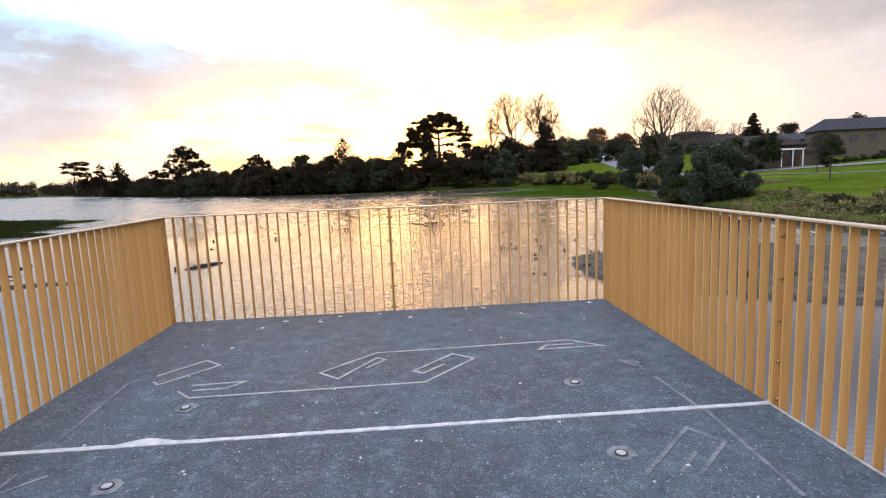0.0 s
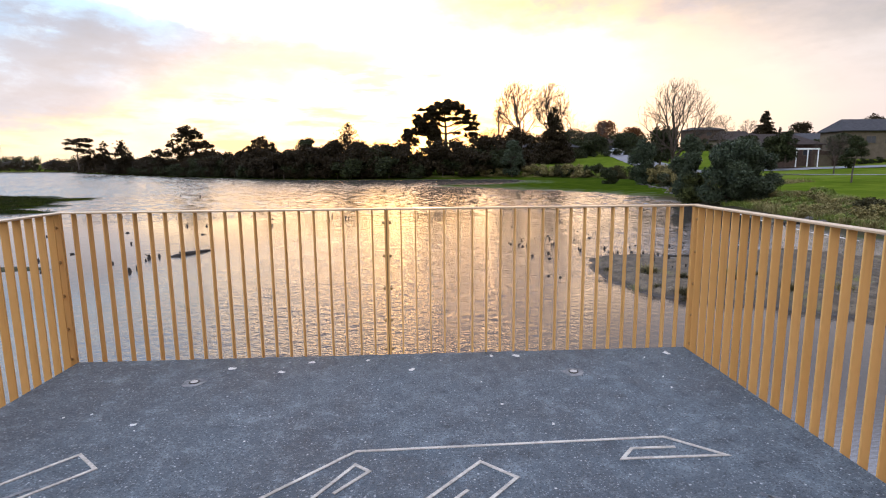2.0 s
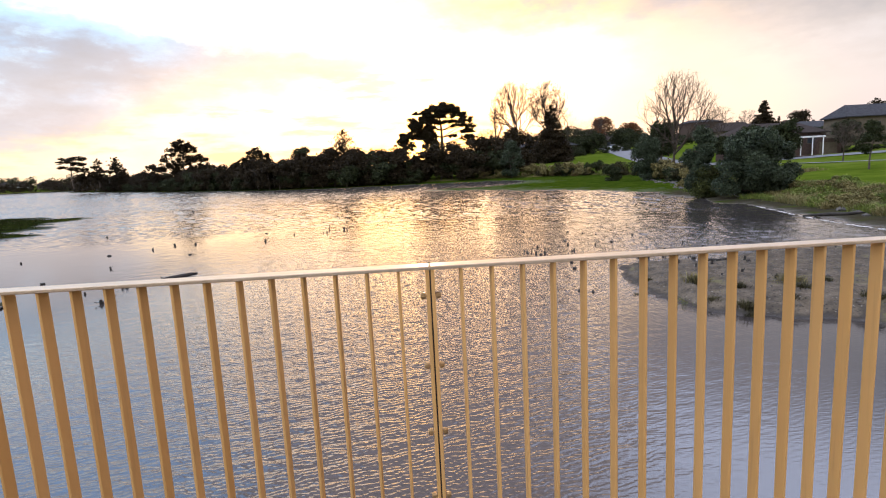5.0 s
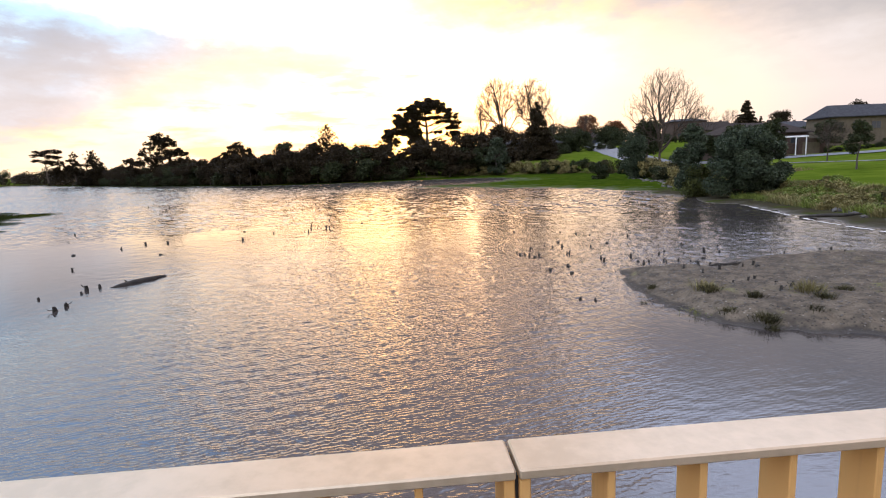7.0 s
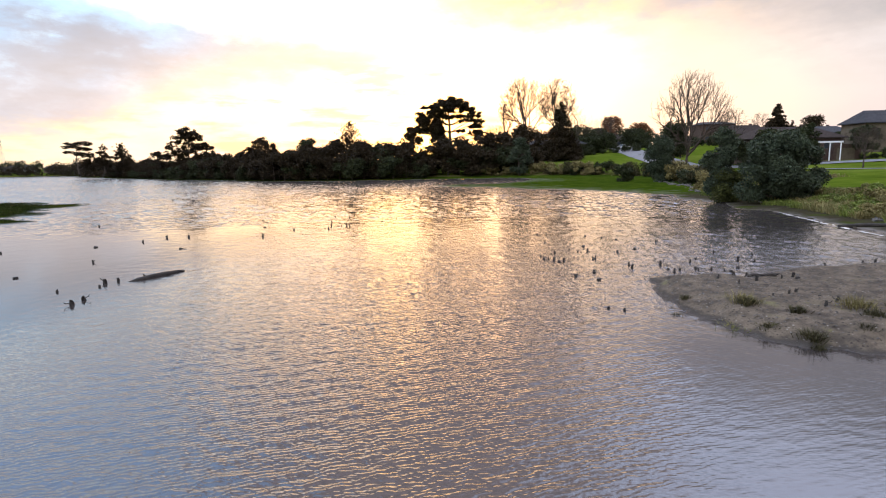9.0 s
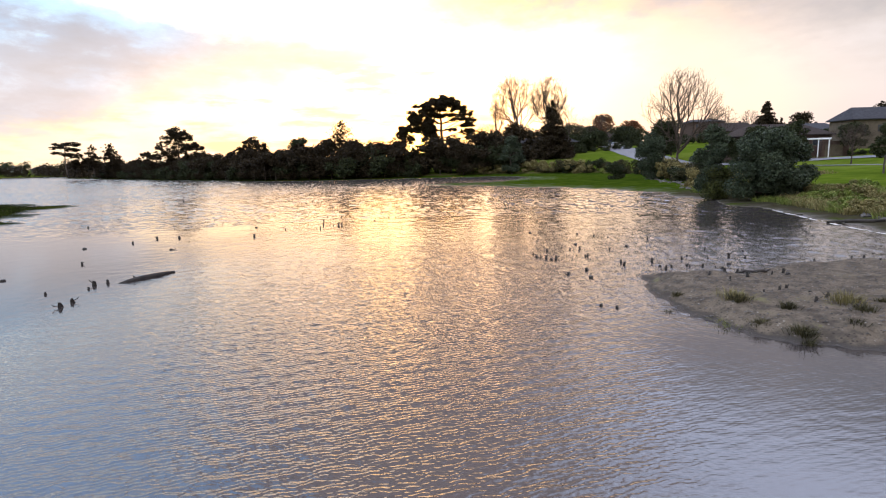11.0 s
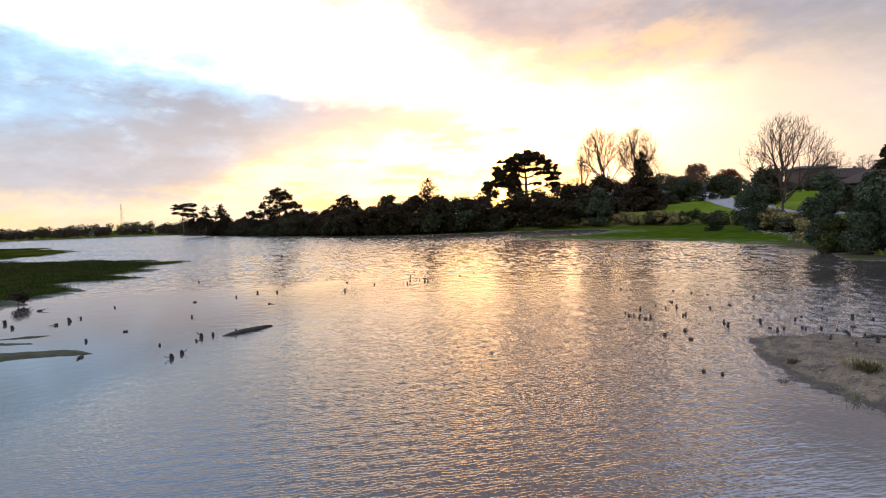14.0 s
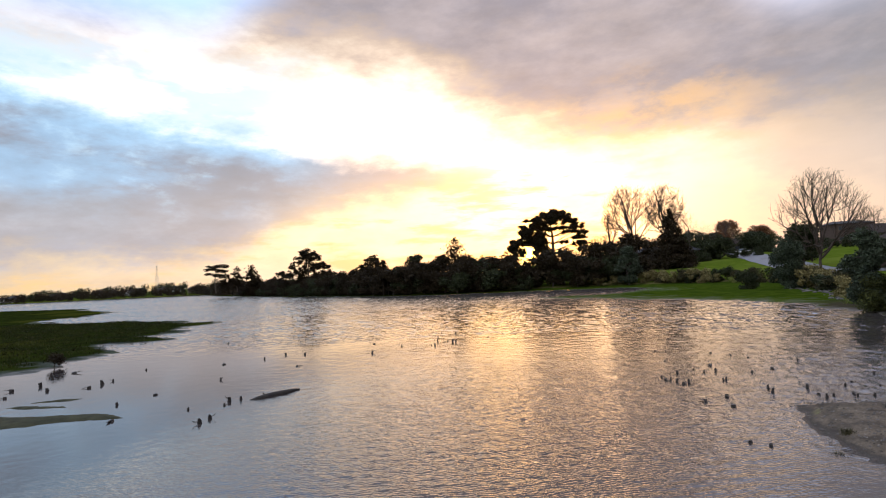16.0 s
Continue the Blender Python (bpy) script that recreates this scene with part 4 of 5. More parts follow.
# tufts on the mound
for i, (x, y, mat, h, n_) in enumerate(((6.1, 12.0, "darktuft", 0.16, 160), (5.5, 11.2, "darktuft", 0.14, 150), (6.9, 10.9, "darktuft", 0.26, 260), (7.5, 10.2, "darktuft", 0.20, 200), (6.6, 9.7, "darktuft", 0.20, 260),
                                        (7.0, 9.1, "darktuft", 0.26, 320), (8.7, 9.7, "darktuft", 0.24, 260), (8.9, 10.4, "straw", 0.32, 300), (6.3, 10.1, "grass", 0.10, 200), (9.6, 10.2, "darktuft", 0.2, 200),
                                        (5.95, 10.1, "grass", 0.08, 160), (6.9, 8.8, "darktuft", 0.18, 160), (6.9, 11.1, "straw", 0.30, 160), (8.0, 9.1, "darktuft", 0.2, 200), (9.4, 8.6, "darktuft", 0.26, 260), (10.6, 8.4, "straw", 0.26, 200))):
    tuft = thing("grass_tuft", x, y, mound_z(x, y), {"darktuft": "dark brown rush tuft on the mud mound", "straw": "dry straw-coloured sedge tuft on the mound", "grass": "low mossy green patch on the mound"}[mat], "grass", "mound tufts")
    sward = part("sward", Geo().blades(np.random.default_rng(i), [(0, 0, -0.03)], n_, h * 0.78, h * {"darktuft": 0.32, "straw": 0.45, "grass": 1.8}[mat], 0.006, 0.7), mat, tuft)
    tagged(sward, kind="stuff")
shells = Geo()
xs, ys = rng.uniform(5.4, 14.6, 2400), rng.uniform(7.6, 15.2, 2400)
for x, y, d in zip(xs, ys, inside_by(xs, ys, MOUND)):
    if d > 0.1:
        z, s, t = WATER - 0.065 + float(step(d, -0.45, 1.3)) * 0.38, rng.uniform(0.008, 0.035), rng.uniform(0, 6.28)
        shells.add([(x + s * math.cos(t + k * 1.57) * (1 + 0.5 * (k % 2)), y + s * math.sin(t + k * 1.57), z) for k in range(4)] + [(x, y, z + s * 0.7)], [(0, 1, 4), (1, 2, 4), (2, 3, 4), (3, 0, 4)])
tagged(part("pebbles", shells, "rock"), "scattered shells and pebbles on the mud", "pebbles", kind="stuff")

# ---- plants ----


def limb(geo, rng_, start, way_, length, radius, bend=0.25, sides=6, steps=5, lift=0.0):
    """A tapering crooked limb; returns its points."""
    p, d = Vector(start), Vector(way_).normalized()
    pts, rr = [p.copy()], [radius]
    for i in range(steps):
        d = (d + Vector(rng_.normal(size=3)) * bend * 0.35 + Vector((0, 0, lift))).normalized()
        p = p + d * length / steps
        pts.append(p.copy())
        rr.append(radius * (1 - 0.75 * (i + 1) / steps))
    geo.tube(pts, rr, sides, False)
    return pts, d


def bare_tree(x, y, top, width, label, seed, n_main=7, split=0.25, group="bare trees", mat="palebark", lean=0.0, low=0.42, twiggy=4):
    """A leafless tree: trunk, spreading limbs that fork again and again inside a rounded crown, and fine twigs."""
    rng_ = np.random.default_rng(seed)
    z = ground_z(x, y)
    h = top - z
    tree = thing("bare_tree", x, y, z - 0.05, label, "tree", group)
    trunk, twigs = Geo(), Geo()
    mid_z, tall, half = h * (low + 1) / 2, h * (1 - low) / 2, width / 2
    pts, _ = limb(trunk, rng_, (0, 0, 0), (lean * 0.3, 0, 1), h * split, h * 0.019, 0.06, 9, 5)
    top_r = h * 0.019 * 0.62
    trunk.tube([pts[-1] - Vector((0, 0, h * 0.05)), pts[-1], pts[-1] + Vector((0, 0, h * 0.06))], [top_r, top_r * 0.9, top_r * 0.5], 7, False)

    def grow(geo, start, way_, length, radius, level):
        steps, edge_ = 6 if level < 2 else 3 if level < 4 else 2, rng_.uniform(0.78, 1.08)
        p, d = Vector(start), Vector(way_).normalized()
        line, rr, ways = [p.copy()], [radius], [d.copy()]
        for i in range(steps):
            d = (d + Vector(rng_.normal(size=3)) * 0.17 + Vector((0, 0, 0.05 if level < 3 else 0.02))).normalized()
            q = p + d * length / steps
            dz = (q.z - mid_z) / tall * (1.0 if q.z > mid_z else 0.35)
            if math.sqrt(((q.x - lean * h * 0.4) / half) ** 2 + (q.y / half) ** 2 + dz * dz) > edge_:
                break
            p = q
            line.append(p.copy())
            rr.append(radius * (1 - 0.62 * (i + 1) / steps))
            ways.append(d.copy())
        if len(line) < 2:
            return
        geo.tube(line, rr, (6, 5, 4, 3, 3, 3)[level], False)
        if level >= twiggy:
            return
        kids = (7, 5, 4, 3)[level]
        for k in range(kids):
            f = 0.28 + 0.72 * (k + rng_.uniform(0, 0.8)) / kids
            j = min(len(line) - 1, max(1, int(round(f * (len(line) - 1)))))
            axis = ways[j].orthogonal().normalized()
            axis.rotate(Matrix.Rotation(rng_.uniform(0, math.tau), 3, ways[j]))
            turned = ways[j].copy()
            turned.rotate(Matrix.Rotation(radians(rng_.uniform(24, 52)), 3, axis))
            grow(trunk if level < 2 else twigs, line[j], turned + Vector((0, 0, 0.10)), length * rng_.uniform(0.42, 0.64), max(rr[j] * 0.60, h * 0.0009), level + 1)

    for i in range(n_main):
        a = 2.4 * i + rng_.uniform(-0.3, 0.3)
        out = 0.06 + 1.15 * (i / n_main)
        way_ = Vector((math.cos(a) * out * half / tall * 1.15 + lean * 0.6, math.sin(a) * out * half / tall * 1.15, 1.0))
        grow(trunk, pts[-1 - (i % 3 if i else 0)], way_, (h * (1 - split)) * rng_.uniform(0.72, 0.95), h * 0.0085 * (1.15 - 0.4 * i / n_main), 0)
    part("trunk", trunk, mat, tree, smooth=True)
    part("bare_crown", twigs, mat, tree, "haze of fine bare twigs")
    return tree


def leafy(name, x, y, top, clumps, n_, size, mat, label, trunk_r=0.2, category="tree", group="", shell=0.5, seed=1, base=None, limbs=True, up=0.0, every=1, thin=0.38, above=0.0):
    """A tree or shrub: trunk, a limb to each clump, and small leaves over the clumps (x, y, z, rx, ry, rz), z from the ground."""
    rng_ = np.random.default_rng(seed)
    z = ground_z(x, y) if base is None else base
    tree = thing(name, x, y, z - 0.05, label, category, group)
    trunk = Geo()
    high = max(c[2] for c in clumps)
    pts, _ = limb(trunk, rng_, (0, 0, -0.1), (rng_.uniform(-0.05, 0.05), 0, 1), high * 0.92, trunk_r, 0.12, 8, 8)
    if limbs:
        for c in clumps[::every]:
            if c[2] < above:
                continue
            s = min(pts, key=lambda q: abs(q.z - max(c[2] - 0.35 * math.hypot(c[0], c[1]), high * 0.12)))
            way_ = Vector(c[:3]) - s
            if way_.length > 0.3:
                limb(trunk, rng_, s, way_, way_.length * 1.03, trunk_r * thin, 0.10, 5, 4)
    part("trunk", trunk, "bark", tree, smooth=True)
    part("crown", Geo().leaves(rng_, clumps, n_, size, shell, up), mat, tree)
    return tree


def puffs(rng_, n_, rx, ry, z0, z1, r, fat=1.0):
    """Clumps filling a rounded crown from z0 to z1."""
    out = []
    for i in range(n_):
        f = rng_.uniform(0, 1)
        belly = math.sqrt(max(0.05, 1 - (2 * f - 0.85) ** 2 / 1.5))
        a, q = rng_.uniform(0, math.tau), math.sqrt(rng_.uniform(0.0, 1)) * belly
        s = r * rng_.uniform(0.6, 1.25)
        out.append((rx * q * math.cos(a), ry * q * math.sin(a), z0 + (z1 - z0) * f - (s * 0.6 if f > 0.8 else 0), s * fat, s * fat, s * 0.8))
    return out


def cone(name, x, y, top, radius, n_, size, mat, label, seed, droop=0.25, ragged=0.25, group="", base=None, skirt=0.06, power=1.0):
    """A conifer with tiers of boughs round a straight trunk."""
    rng_ = np.random.default_rng(seed)
    z = ground_z(x, y)
    h = top - z
    tree = thing(name, x, y, z - 0.05, label, "tree", group)
    trunk = Geo()
    limb(trunk, rng_, (0, 0, -0.1), (0, 0, 1), h * 0.97, h * 0.022, 0.03, 8, 6)
    clumps = []
    tiers = int(h * 2.2)
    for i in range(tiers):
        f = skirt + (0.985 - skirt) * i / tiers
        reach = radius * (1 - f) ** power + 0.10
        for k in range(max(4, int(11 * (1 - f)))):
            a = rng_.uniform(0, math.tau)
            r = reach * rng_.uniform(1 - ragged, 1 + ragged * 0.55)
            for along in (0.25, 0.55, 0.85):
                clumps.append((along * r * math.cos(a), along * r * math.sin(a), h * f - droop * r * along + 0.08, 0.16 + 0.24 * r, 0.16 + 0.24 * r, 0.16 + 0.10 * r))
            if f < 0.8 and k % 3 == 0:
                limb(trunk, rng_, (0, 0, h * f), (math.cos(a), math.sin(a), -droop), r, 0.03 + 0.012 * r, 0.06, 4, 3)
    part("trunk", trunk, "bark", tree)
    part("crown", Geo().leaves(rng_, clumps, n_, size, 0.2), mat, tree)
    return tree




def layered(name, x, y, base, boughs, n_, size, label, seed, trunk_r=0.35, group="", per=22, deep=1.5):
    """An old conifer of flat ragged boughs (dx, height, half width, half thickness)."""
    rng_ = np.random.default_rng(seed)
    cl = []
    for dx, hz, rx, rz in boughs:
        for _ in range(per):
            s_ = rng_.uniform(0.14, 0.40)
            off = rng_.uniform(-0.95, 0.95)
            cl.append((dx + off * rx, rng_.normal() * deep, hz + rng_.normal() * rz * 0.48 - 0.25 * rz * off * off, rx * s_ + 0.12, rx * s_ + 0.3, rz * rng_.uniform(0.22, 0.62) + 0.08))
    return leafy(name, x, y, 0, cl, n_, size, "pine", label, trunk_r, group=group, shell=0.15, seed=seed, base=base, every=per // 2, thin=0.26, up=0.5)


# the great spreading pine before the sun
layered("pine_tree", 10.7, 180, 2.0, ((0.3, 19.3, 3.6, 1.2), (-2.3, 18.1, 2.7, 0.9), (3.2, 18.1, 3.1, 1.0), (-6.2, 17.5, 3.0, 0.5), (5.8, 16.6, 2.6, 1.0), (8.0, 14.8, 2.2, 0.9), (9.6, 12.9, 1.5, 0.8), (-7.2, 14.9, 3.3, 1.3), (-8.6, 13.1, 2.3, 1.4),
        (-5.5, 12.2, 3.1, 1.5), (-7.4, 10.2, 3.4, 1.5), (-3.6, 10.4, 2.0, 1.7), (-4.2, 8.0, 2.6, 1.4), (-11.8, 10.1, 2.3, 1.0), (-13.0, 8.8, 1.8, 1.0), (-11.2, 7.4, 1.9, 1.0), (-2.1, 14.4, 1.8, 0.8), (2.6, 14.4, 2.7, 0.5), (5.9, 13.2, 2.7, 0.5),
        (8.3, 11.2, 1.9, 0.6), (8.2, 9.4, 2.1, 0.8), (9.3, 7.6, 1.4, 0.7), (3.4, 9.7, 1.4, 0.4), (-1.0, 16.4, 2.6, 0.6), (-5.0, 16.2, 2.2, 0.6)), 84000, 0.25, "huge old pine with a flat spreading dark crown", 4, 0.75, per=32, deep=2.2)
# pines and shrubs along the far shore
layered("pine_tree", -145.8, 240, 0.5, ((1.2, 12.4, 4.6, 0.9), (-1.9, 11.2, 3.1, 0.6), (3.2, 10.4, 3.0, 0.9), (-3.4, 9.1, 2.3, 0.5), (1.6, 8.4, 2.3, 0.7), (4.5, 7.8, 2.3, 1.1), (5.6, 5.2, 2.3, 1.6), (4.6, 3.4, 2.6, 1.6)), 11000, 0.28, "wind-swept layered dark pine on the far shore", 22, group="far shore pines")
layered("pine_tree", -134.8, 240, 0.5, ((0.2, 10.8, 0.8, 0.9), (-0.6, 8.6, 2.0, 0.9), (1.1, 6.9, 2.3, 1.0), (-1.0, 5.2, 2.9, 1.3), (0.0, 3.4, 3.2, 1.6)), 6000, 0.27, "thin dark pine on the far shore", 24, group="far shore pines")
layered("pine_tree", -126.9, 240, 0.5, ((-0.3, 11.3, 0.9, 1.0), (-0.7, 9.3, 2.0, 1.2), (-0.3, 7.2, 3.2, 1.4), (0.4, 5.0, 3.4, 1.6), (0.0, 3.2, 3.4, 1.6)), 8000, 0.27, "upright dark pine on the far shore", 23, group="far shore pines")
layered("pine_tree", -78.5, 190, 0.5, ((0.6, 13.0, 3.5, 1.5), (-1.7, 12.0, 1.4, 1.3), (2.3, 11.3, 2.5, 1.3), (-4.2, 11.5, 0.6, 0.6), (-3.0, 10.0, 1.4, 0.7), (1.1, 8.2, 3.6, 1.5), (-0.7, 5.8, 3.3, 1.8), (-5.8, 8.2, 1.2, 1.2), (-5.1, 6.3, 1.6, 1.2),
        (4.9, 9.2, 1.6, 0.9), (6.3, 7.9, 2.1, 0.9), (5.5, 5.6, 2.5, 1.2), (8.7, 5.2, 2.1, 1.0), (2.5, 3.6, 5.1, 1.8), (-8.2, 5.2, 2.5, 1.6), (-10.8, 5.7, 1.8, 1.2)), 26000, 0.26, "broad dark shoreline pine with lumpy crown", 21, group="far shore pines")
layered("pine_tree", -48.0, 180, 0.0, ((-3.3, 9.4, 2.3, 1.0), (-0.7, 8.3, 2.5, 1.2), (-5.5, 7.6, 1.8, 0.8), (-7.0, 6.2, 1.2, 1.5), (-1.5, 6.2, 3.1, 1.7), (1.2, 5.7, 1.9, 1.5), (-2.0, 3.6, 5.0, 1.8)), 14000, 0.27, "low lumpy dark pine above the far shore", 26, group="far shore pines")
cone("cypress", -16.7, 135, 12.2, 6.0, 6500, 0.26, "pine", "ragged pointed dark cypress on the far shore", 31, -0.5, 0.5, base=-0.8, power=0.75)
rng_q = np.random.default_rng(40)
leafy("round_tree", -33.8, 170, 9.7, puffs(rng_q, 26, 3.2, 3.2, 4.2, 10.6, 1.2), 4200, 0.24, "leaf", "round-headed dark tree on the far shore", 0.3, group="far shore trees", seed=41, base=0.0)
# the thicket: a few shrubs built once, then repeated along the shore
shrubs = []
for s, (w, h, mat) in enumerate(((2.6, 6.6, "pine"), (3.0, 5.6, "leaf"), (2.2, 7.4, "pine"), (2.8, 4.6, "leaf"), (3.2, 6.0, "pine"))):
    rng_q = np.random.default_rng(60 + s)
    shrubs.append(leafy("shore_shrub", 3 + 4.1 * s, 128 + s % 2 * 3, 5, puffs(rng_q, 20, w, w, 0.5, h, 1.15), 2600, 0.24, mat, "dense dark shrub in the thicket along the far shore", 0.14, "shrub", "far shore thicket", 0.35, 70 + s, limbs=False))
rng_q = np.random.default_rng(77)
line = [(24, 126), (0, 122), (-15, 125), (-30, 131), (-48, 150), (-74, 178), (-100, 208), (-119, 233), (-150, 270)]
for row in range(2):
    gap = 0.0
    for (ax, ay), (bx, by) in zip(line, line[1:]):
        ln = math.dist((ax, ay), (bx, by))
        while gap < ln:
            f = gap / ln
            x, y = ax + (bx - ax) * f, ay + (by - ay) * f
            tall = float(np.interp(x, [-150, -119, -74, -48, -36, -22, -5, 24], [0.95, 0.92, 0.95, 1.0, 1.05, 1.17, 1.28, 1.30])) * (0.86, 1.06)[row]
            x, y = x + rng_q.normal() * 0.8 + row * 1.2, y + row * 4.0 + rng_q.normal() * 0.7
            s = tall * rng_q.uniform(0.88, 1.12) * (0.70 if -1.8 < x < 6.2 else 1.0)
            copy_thing(shrubs[int(rng_q.integers(0, 5))], pose(x, y, ground_z(x, y) - 0.1, 0, 0, rng_q.uniform(0, 360)) @ Matrix.Diagonal((s * 1.15, s * 1.15, s, 1)))
            gap += 2.9 * rng_q.uniform(0.85, 1.2)
        gap -= ln
# woods too far off to tell tree from tree
woods = []
far_line = [(-150, 272), (-200, 330), (-226, 384), (-282, 434), (-405, 462), (-535, 494), (-640, 520)]
for (ax, ay), (bx, by) in zip(far_line, far_line[1:]):
    count = int(math.dist((ax, ay), (bx, by)) / 2.2)
    for i in range(count):
        f = (i + rng_q.uniform(-0.4, 0.4)) / count
        back = abs(rng_q.normal()) * 14
        x, y = ax + (bx - ax) * f - back * 0.3, ay + (by - ay) * f + back
        s = rng_q.uniform(2.0, 3.8)
        zc = ground_z(x, y)
        for k in range(3):
            woods.append((x + rng_q.normal() * 1.5, y + rng_q.normal(), zc + s * (0.5 + 0.75 * k) * rng_q.uniform(0.8, 1.1), s * rng_q.uniform(0.6, 1), s, s * 0.75))
tagged(part("far_woods", Geo().leaves(rng_q, woods, 26000, 0.75, 0.4), "pine"), "dark line of distant woods round the lake", "woods", kind="stuff")

# ---- the lawn side ----
cone("fir", 38.3, 145, 17.2, 6.6, 30000, 0.28, "pine", "tall dense dark fir on the lawn", 51, 0.15, 0.22, base=0.0, skirt=0.04, power=0.85)
bare_tree(33.6, 170, 28.4, 17.0, "tall leafless tree with a rounded crown against the sunset", 81, 10, 0.36, low=0.38)
bare_tree(44.2, 172, 27.8, 14.0, "tall leafless spreading tree against the sunset", 82, 9, 0.36, low=0.38)
bare_tree(27.0, 168, 20.9, 5.5, "slender leafless tree against the sunset", 83, 4, 0.34)
bare_tree(51.5, 176, 19.0, 12, "leafless wide-spreading tree among the houses", 84, 4, 0.42, lean=0.35, low=0.5, twiggy=3)
bare_tree(62.5, 178, 15.6, 9, "low rounded leafless tree among the houses", 88, 6, 0.25)
bare_tree(24.0, 165, 12.8, 9, "low rounded leafless tree behind the thicket", 89, 6, 0.3)
bare_tree(50.2, 100, 17.4, 14.5, "big leafless street tree with fanning branches", 85, 11, 0.24, low=0.26, lean=0.08, twiggy=3)
bare_tree(88.5, 150, 15.0, 9, "leafless tree beside a dark roof", 86, 6, 0.3)
bare_tree(114.0, 178, 16.0, 7, "pale leafless tree beside a dark cypress", 87, 5, 0.3)
cone("cypress", 121.3, 180, 18.9, 4.8, 16000, 0.36, "pine", "dense dark pyramid cypress on the skyline", 52, 0.02, 0.06, base=5.0, power=0.72)
cone("cypress", 129.5, 184, 13.6, 1.6, 1500, 0.3, "pine", "narrow dark cypress on the skyline", 53, 0.05, 0.15, base=5.5, power=0.8)
rng_q = np.random.default_rng(90)
for x, y, top, w, mat, label, base in ((149, 200, 17.0, 5.0, "pine", "round dark tree on the skyline", 6.0), (90, 250, 22.0, 5.2, "russet", "tall russet tree among the houses", 8.0), (86, 246, 16.0, 4.0, "russet", "russet autumn tree among the houses", 8.0),
                                        (94.5, 230, 17.2, 6.0, "russet", "broad russet-brown tree among the houses", 7.0), (52.5, 110, 9.4, 3.2, "leaf", "dark evergreen tree on the lawn", 1.0), (22.5, 120, 7.2, 2.6, "greyleaf", "grey-green shrubby tree at the marsh edge", -1.7),
                                        (60, 200, 15.0, 5.0, "leaf", "dark tree behind the houses", 5.0), (68, 205, 13.5, 5.0, "leaf", "dark tree behind the houses", 5.0), (36, 185, 12.0, 4.5, "pine", "dark tree behind the houses", 4.0),
                                        (76, 190, 12.5, 5.0, "leaf", "dark tree behind the houses", 5.5), (98, 205, 14.5, 5.0, "leaf", "dark tree behind the houses", 6.0), (135, 190, 11.5, 5.0, "leaf", "dark tree behind the houses", 6.0),
                                        (28, 150, 9.5, 4.5, "pine", "dark tree above the thicket", 0.5), (20, 150, 7.5, 4.0, "pine", "dark tree above the thicket", 0.5), (62, 130, 7.5, 3.0, "leaf", "dark leafy tree in a garden", 2.0),
                                        (52, 165, 9.0, 3.5, "leaf", "dark leafy tree in a garden", 3.5), (58, 168, 10.0, 4.0, "leaf", "dark leafy tree in a garden", 3.5), (78, 185, 11.5, 4.5, "leaf", "dark leafy tree in a garden", 3.5), (58.0, 118, 6.5, 2.4, "leaf", "dark leafy tree in a garden", 1.5), (110, 120, 11.5, 4.5, "leaf", "dark tree beside the long house", 3.0), (101, 112, 12.0, 3.0, "pine", "dark tree behind the long house", 3.0),
                                        (61, 93, 6.6, 2.2, "leaf", "dark leafy tree before the low wing", 1.3), (65.5, 92, 6.2, 2.2, "leaf", "dark leafy tree before the low wing", 1.3), (66, 104, 6.0, 2.6, "leaf", "dark garden shrub by the house", 1.3), (60.5, 100, 5.0, 2.4, "leaf", "dark garden shrub by the house", 1.0),
                                        (66.5, 90.5, 7.0, 2.3, "leaf", "dark spreading tree before the low wing", 1.2), (78.5, 92.5, 6.6, 2.2, "leaf", "dark tree beside the veranda", 2.0)):
    h = top - base
    low = 0.10
    leafy("garden_tree", x, y, top, puffs(rng_q, 30, w * 0.85, w * 0.85, h * low, h * 0.97, w * 0.40), int(4200 + 300 * w), 0.10 + 0.045 * w, mat, label, 0.12 + 0.03 * w, group="garden trees", seed=int(x * 7 + y), base=base)

# the big shoreline bush and its neighbours
rng_q = np.random.default_rng(95)
big = puffs(rng_q, 64, 2.15, 2.2, 0.3, 5.0, 0.80)
leafy("large_bush", 24.9, 36.6, 3.2, big, 52000, 0.09, "greyleaf", "large dense grey-green bush at the water's edge", 0.16, "bush", seed=96, base=-1.85, limbs=True, shell=0.45)
leafy("bush", 22.9, 40.4, 3.0, puffs(rng_q, 36, 0.85, 1.0, 0.5, 5.6, 0.55), 16000, 0.09, "greyleaf", "dark upright bush beside the large bush", 0.12, "bush", "shore bushes", 0.45, 97, base=-1.75)
leafy("bush", 23.2, 40.0, 1.0, puffs(rng_q, 20, 1.3, 1.0, 0.2, 2.6, 0.55), 9000, 0.085, "olive", "lower olive-green bush at the water's edge", 0.08, "bush", "shore bushes", 0.45, 98, base=-1.85)
leafy("bush", 27.2, 37.5, 2.5, puffs(rng_q, 18, 1.3, 1.5, 0.4, 4.0, 0.65), 11000, 0.09, "greyleaf", "grey-green bush at the water's edge", 0.1, "bush", "shore bushes", 0.45, 99, base=-1.7)
leafy("bush", 33.6, 74, 5.1, puffs(rng_q, 44, 1.55, 1.6, 0.2, 6.6, 0.85), 18000, 0.12, "greyleaf", "rounded dark green bush on the marsh edge", 0.14, "bush", "shore bushes", 0.45, 100, base=-1.75)
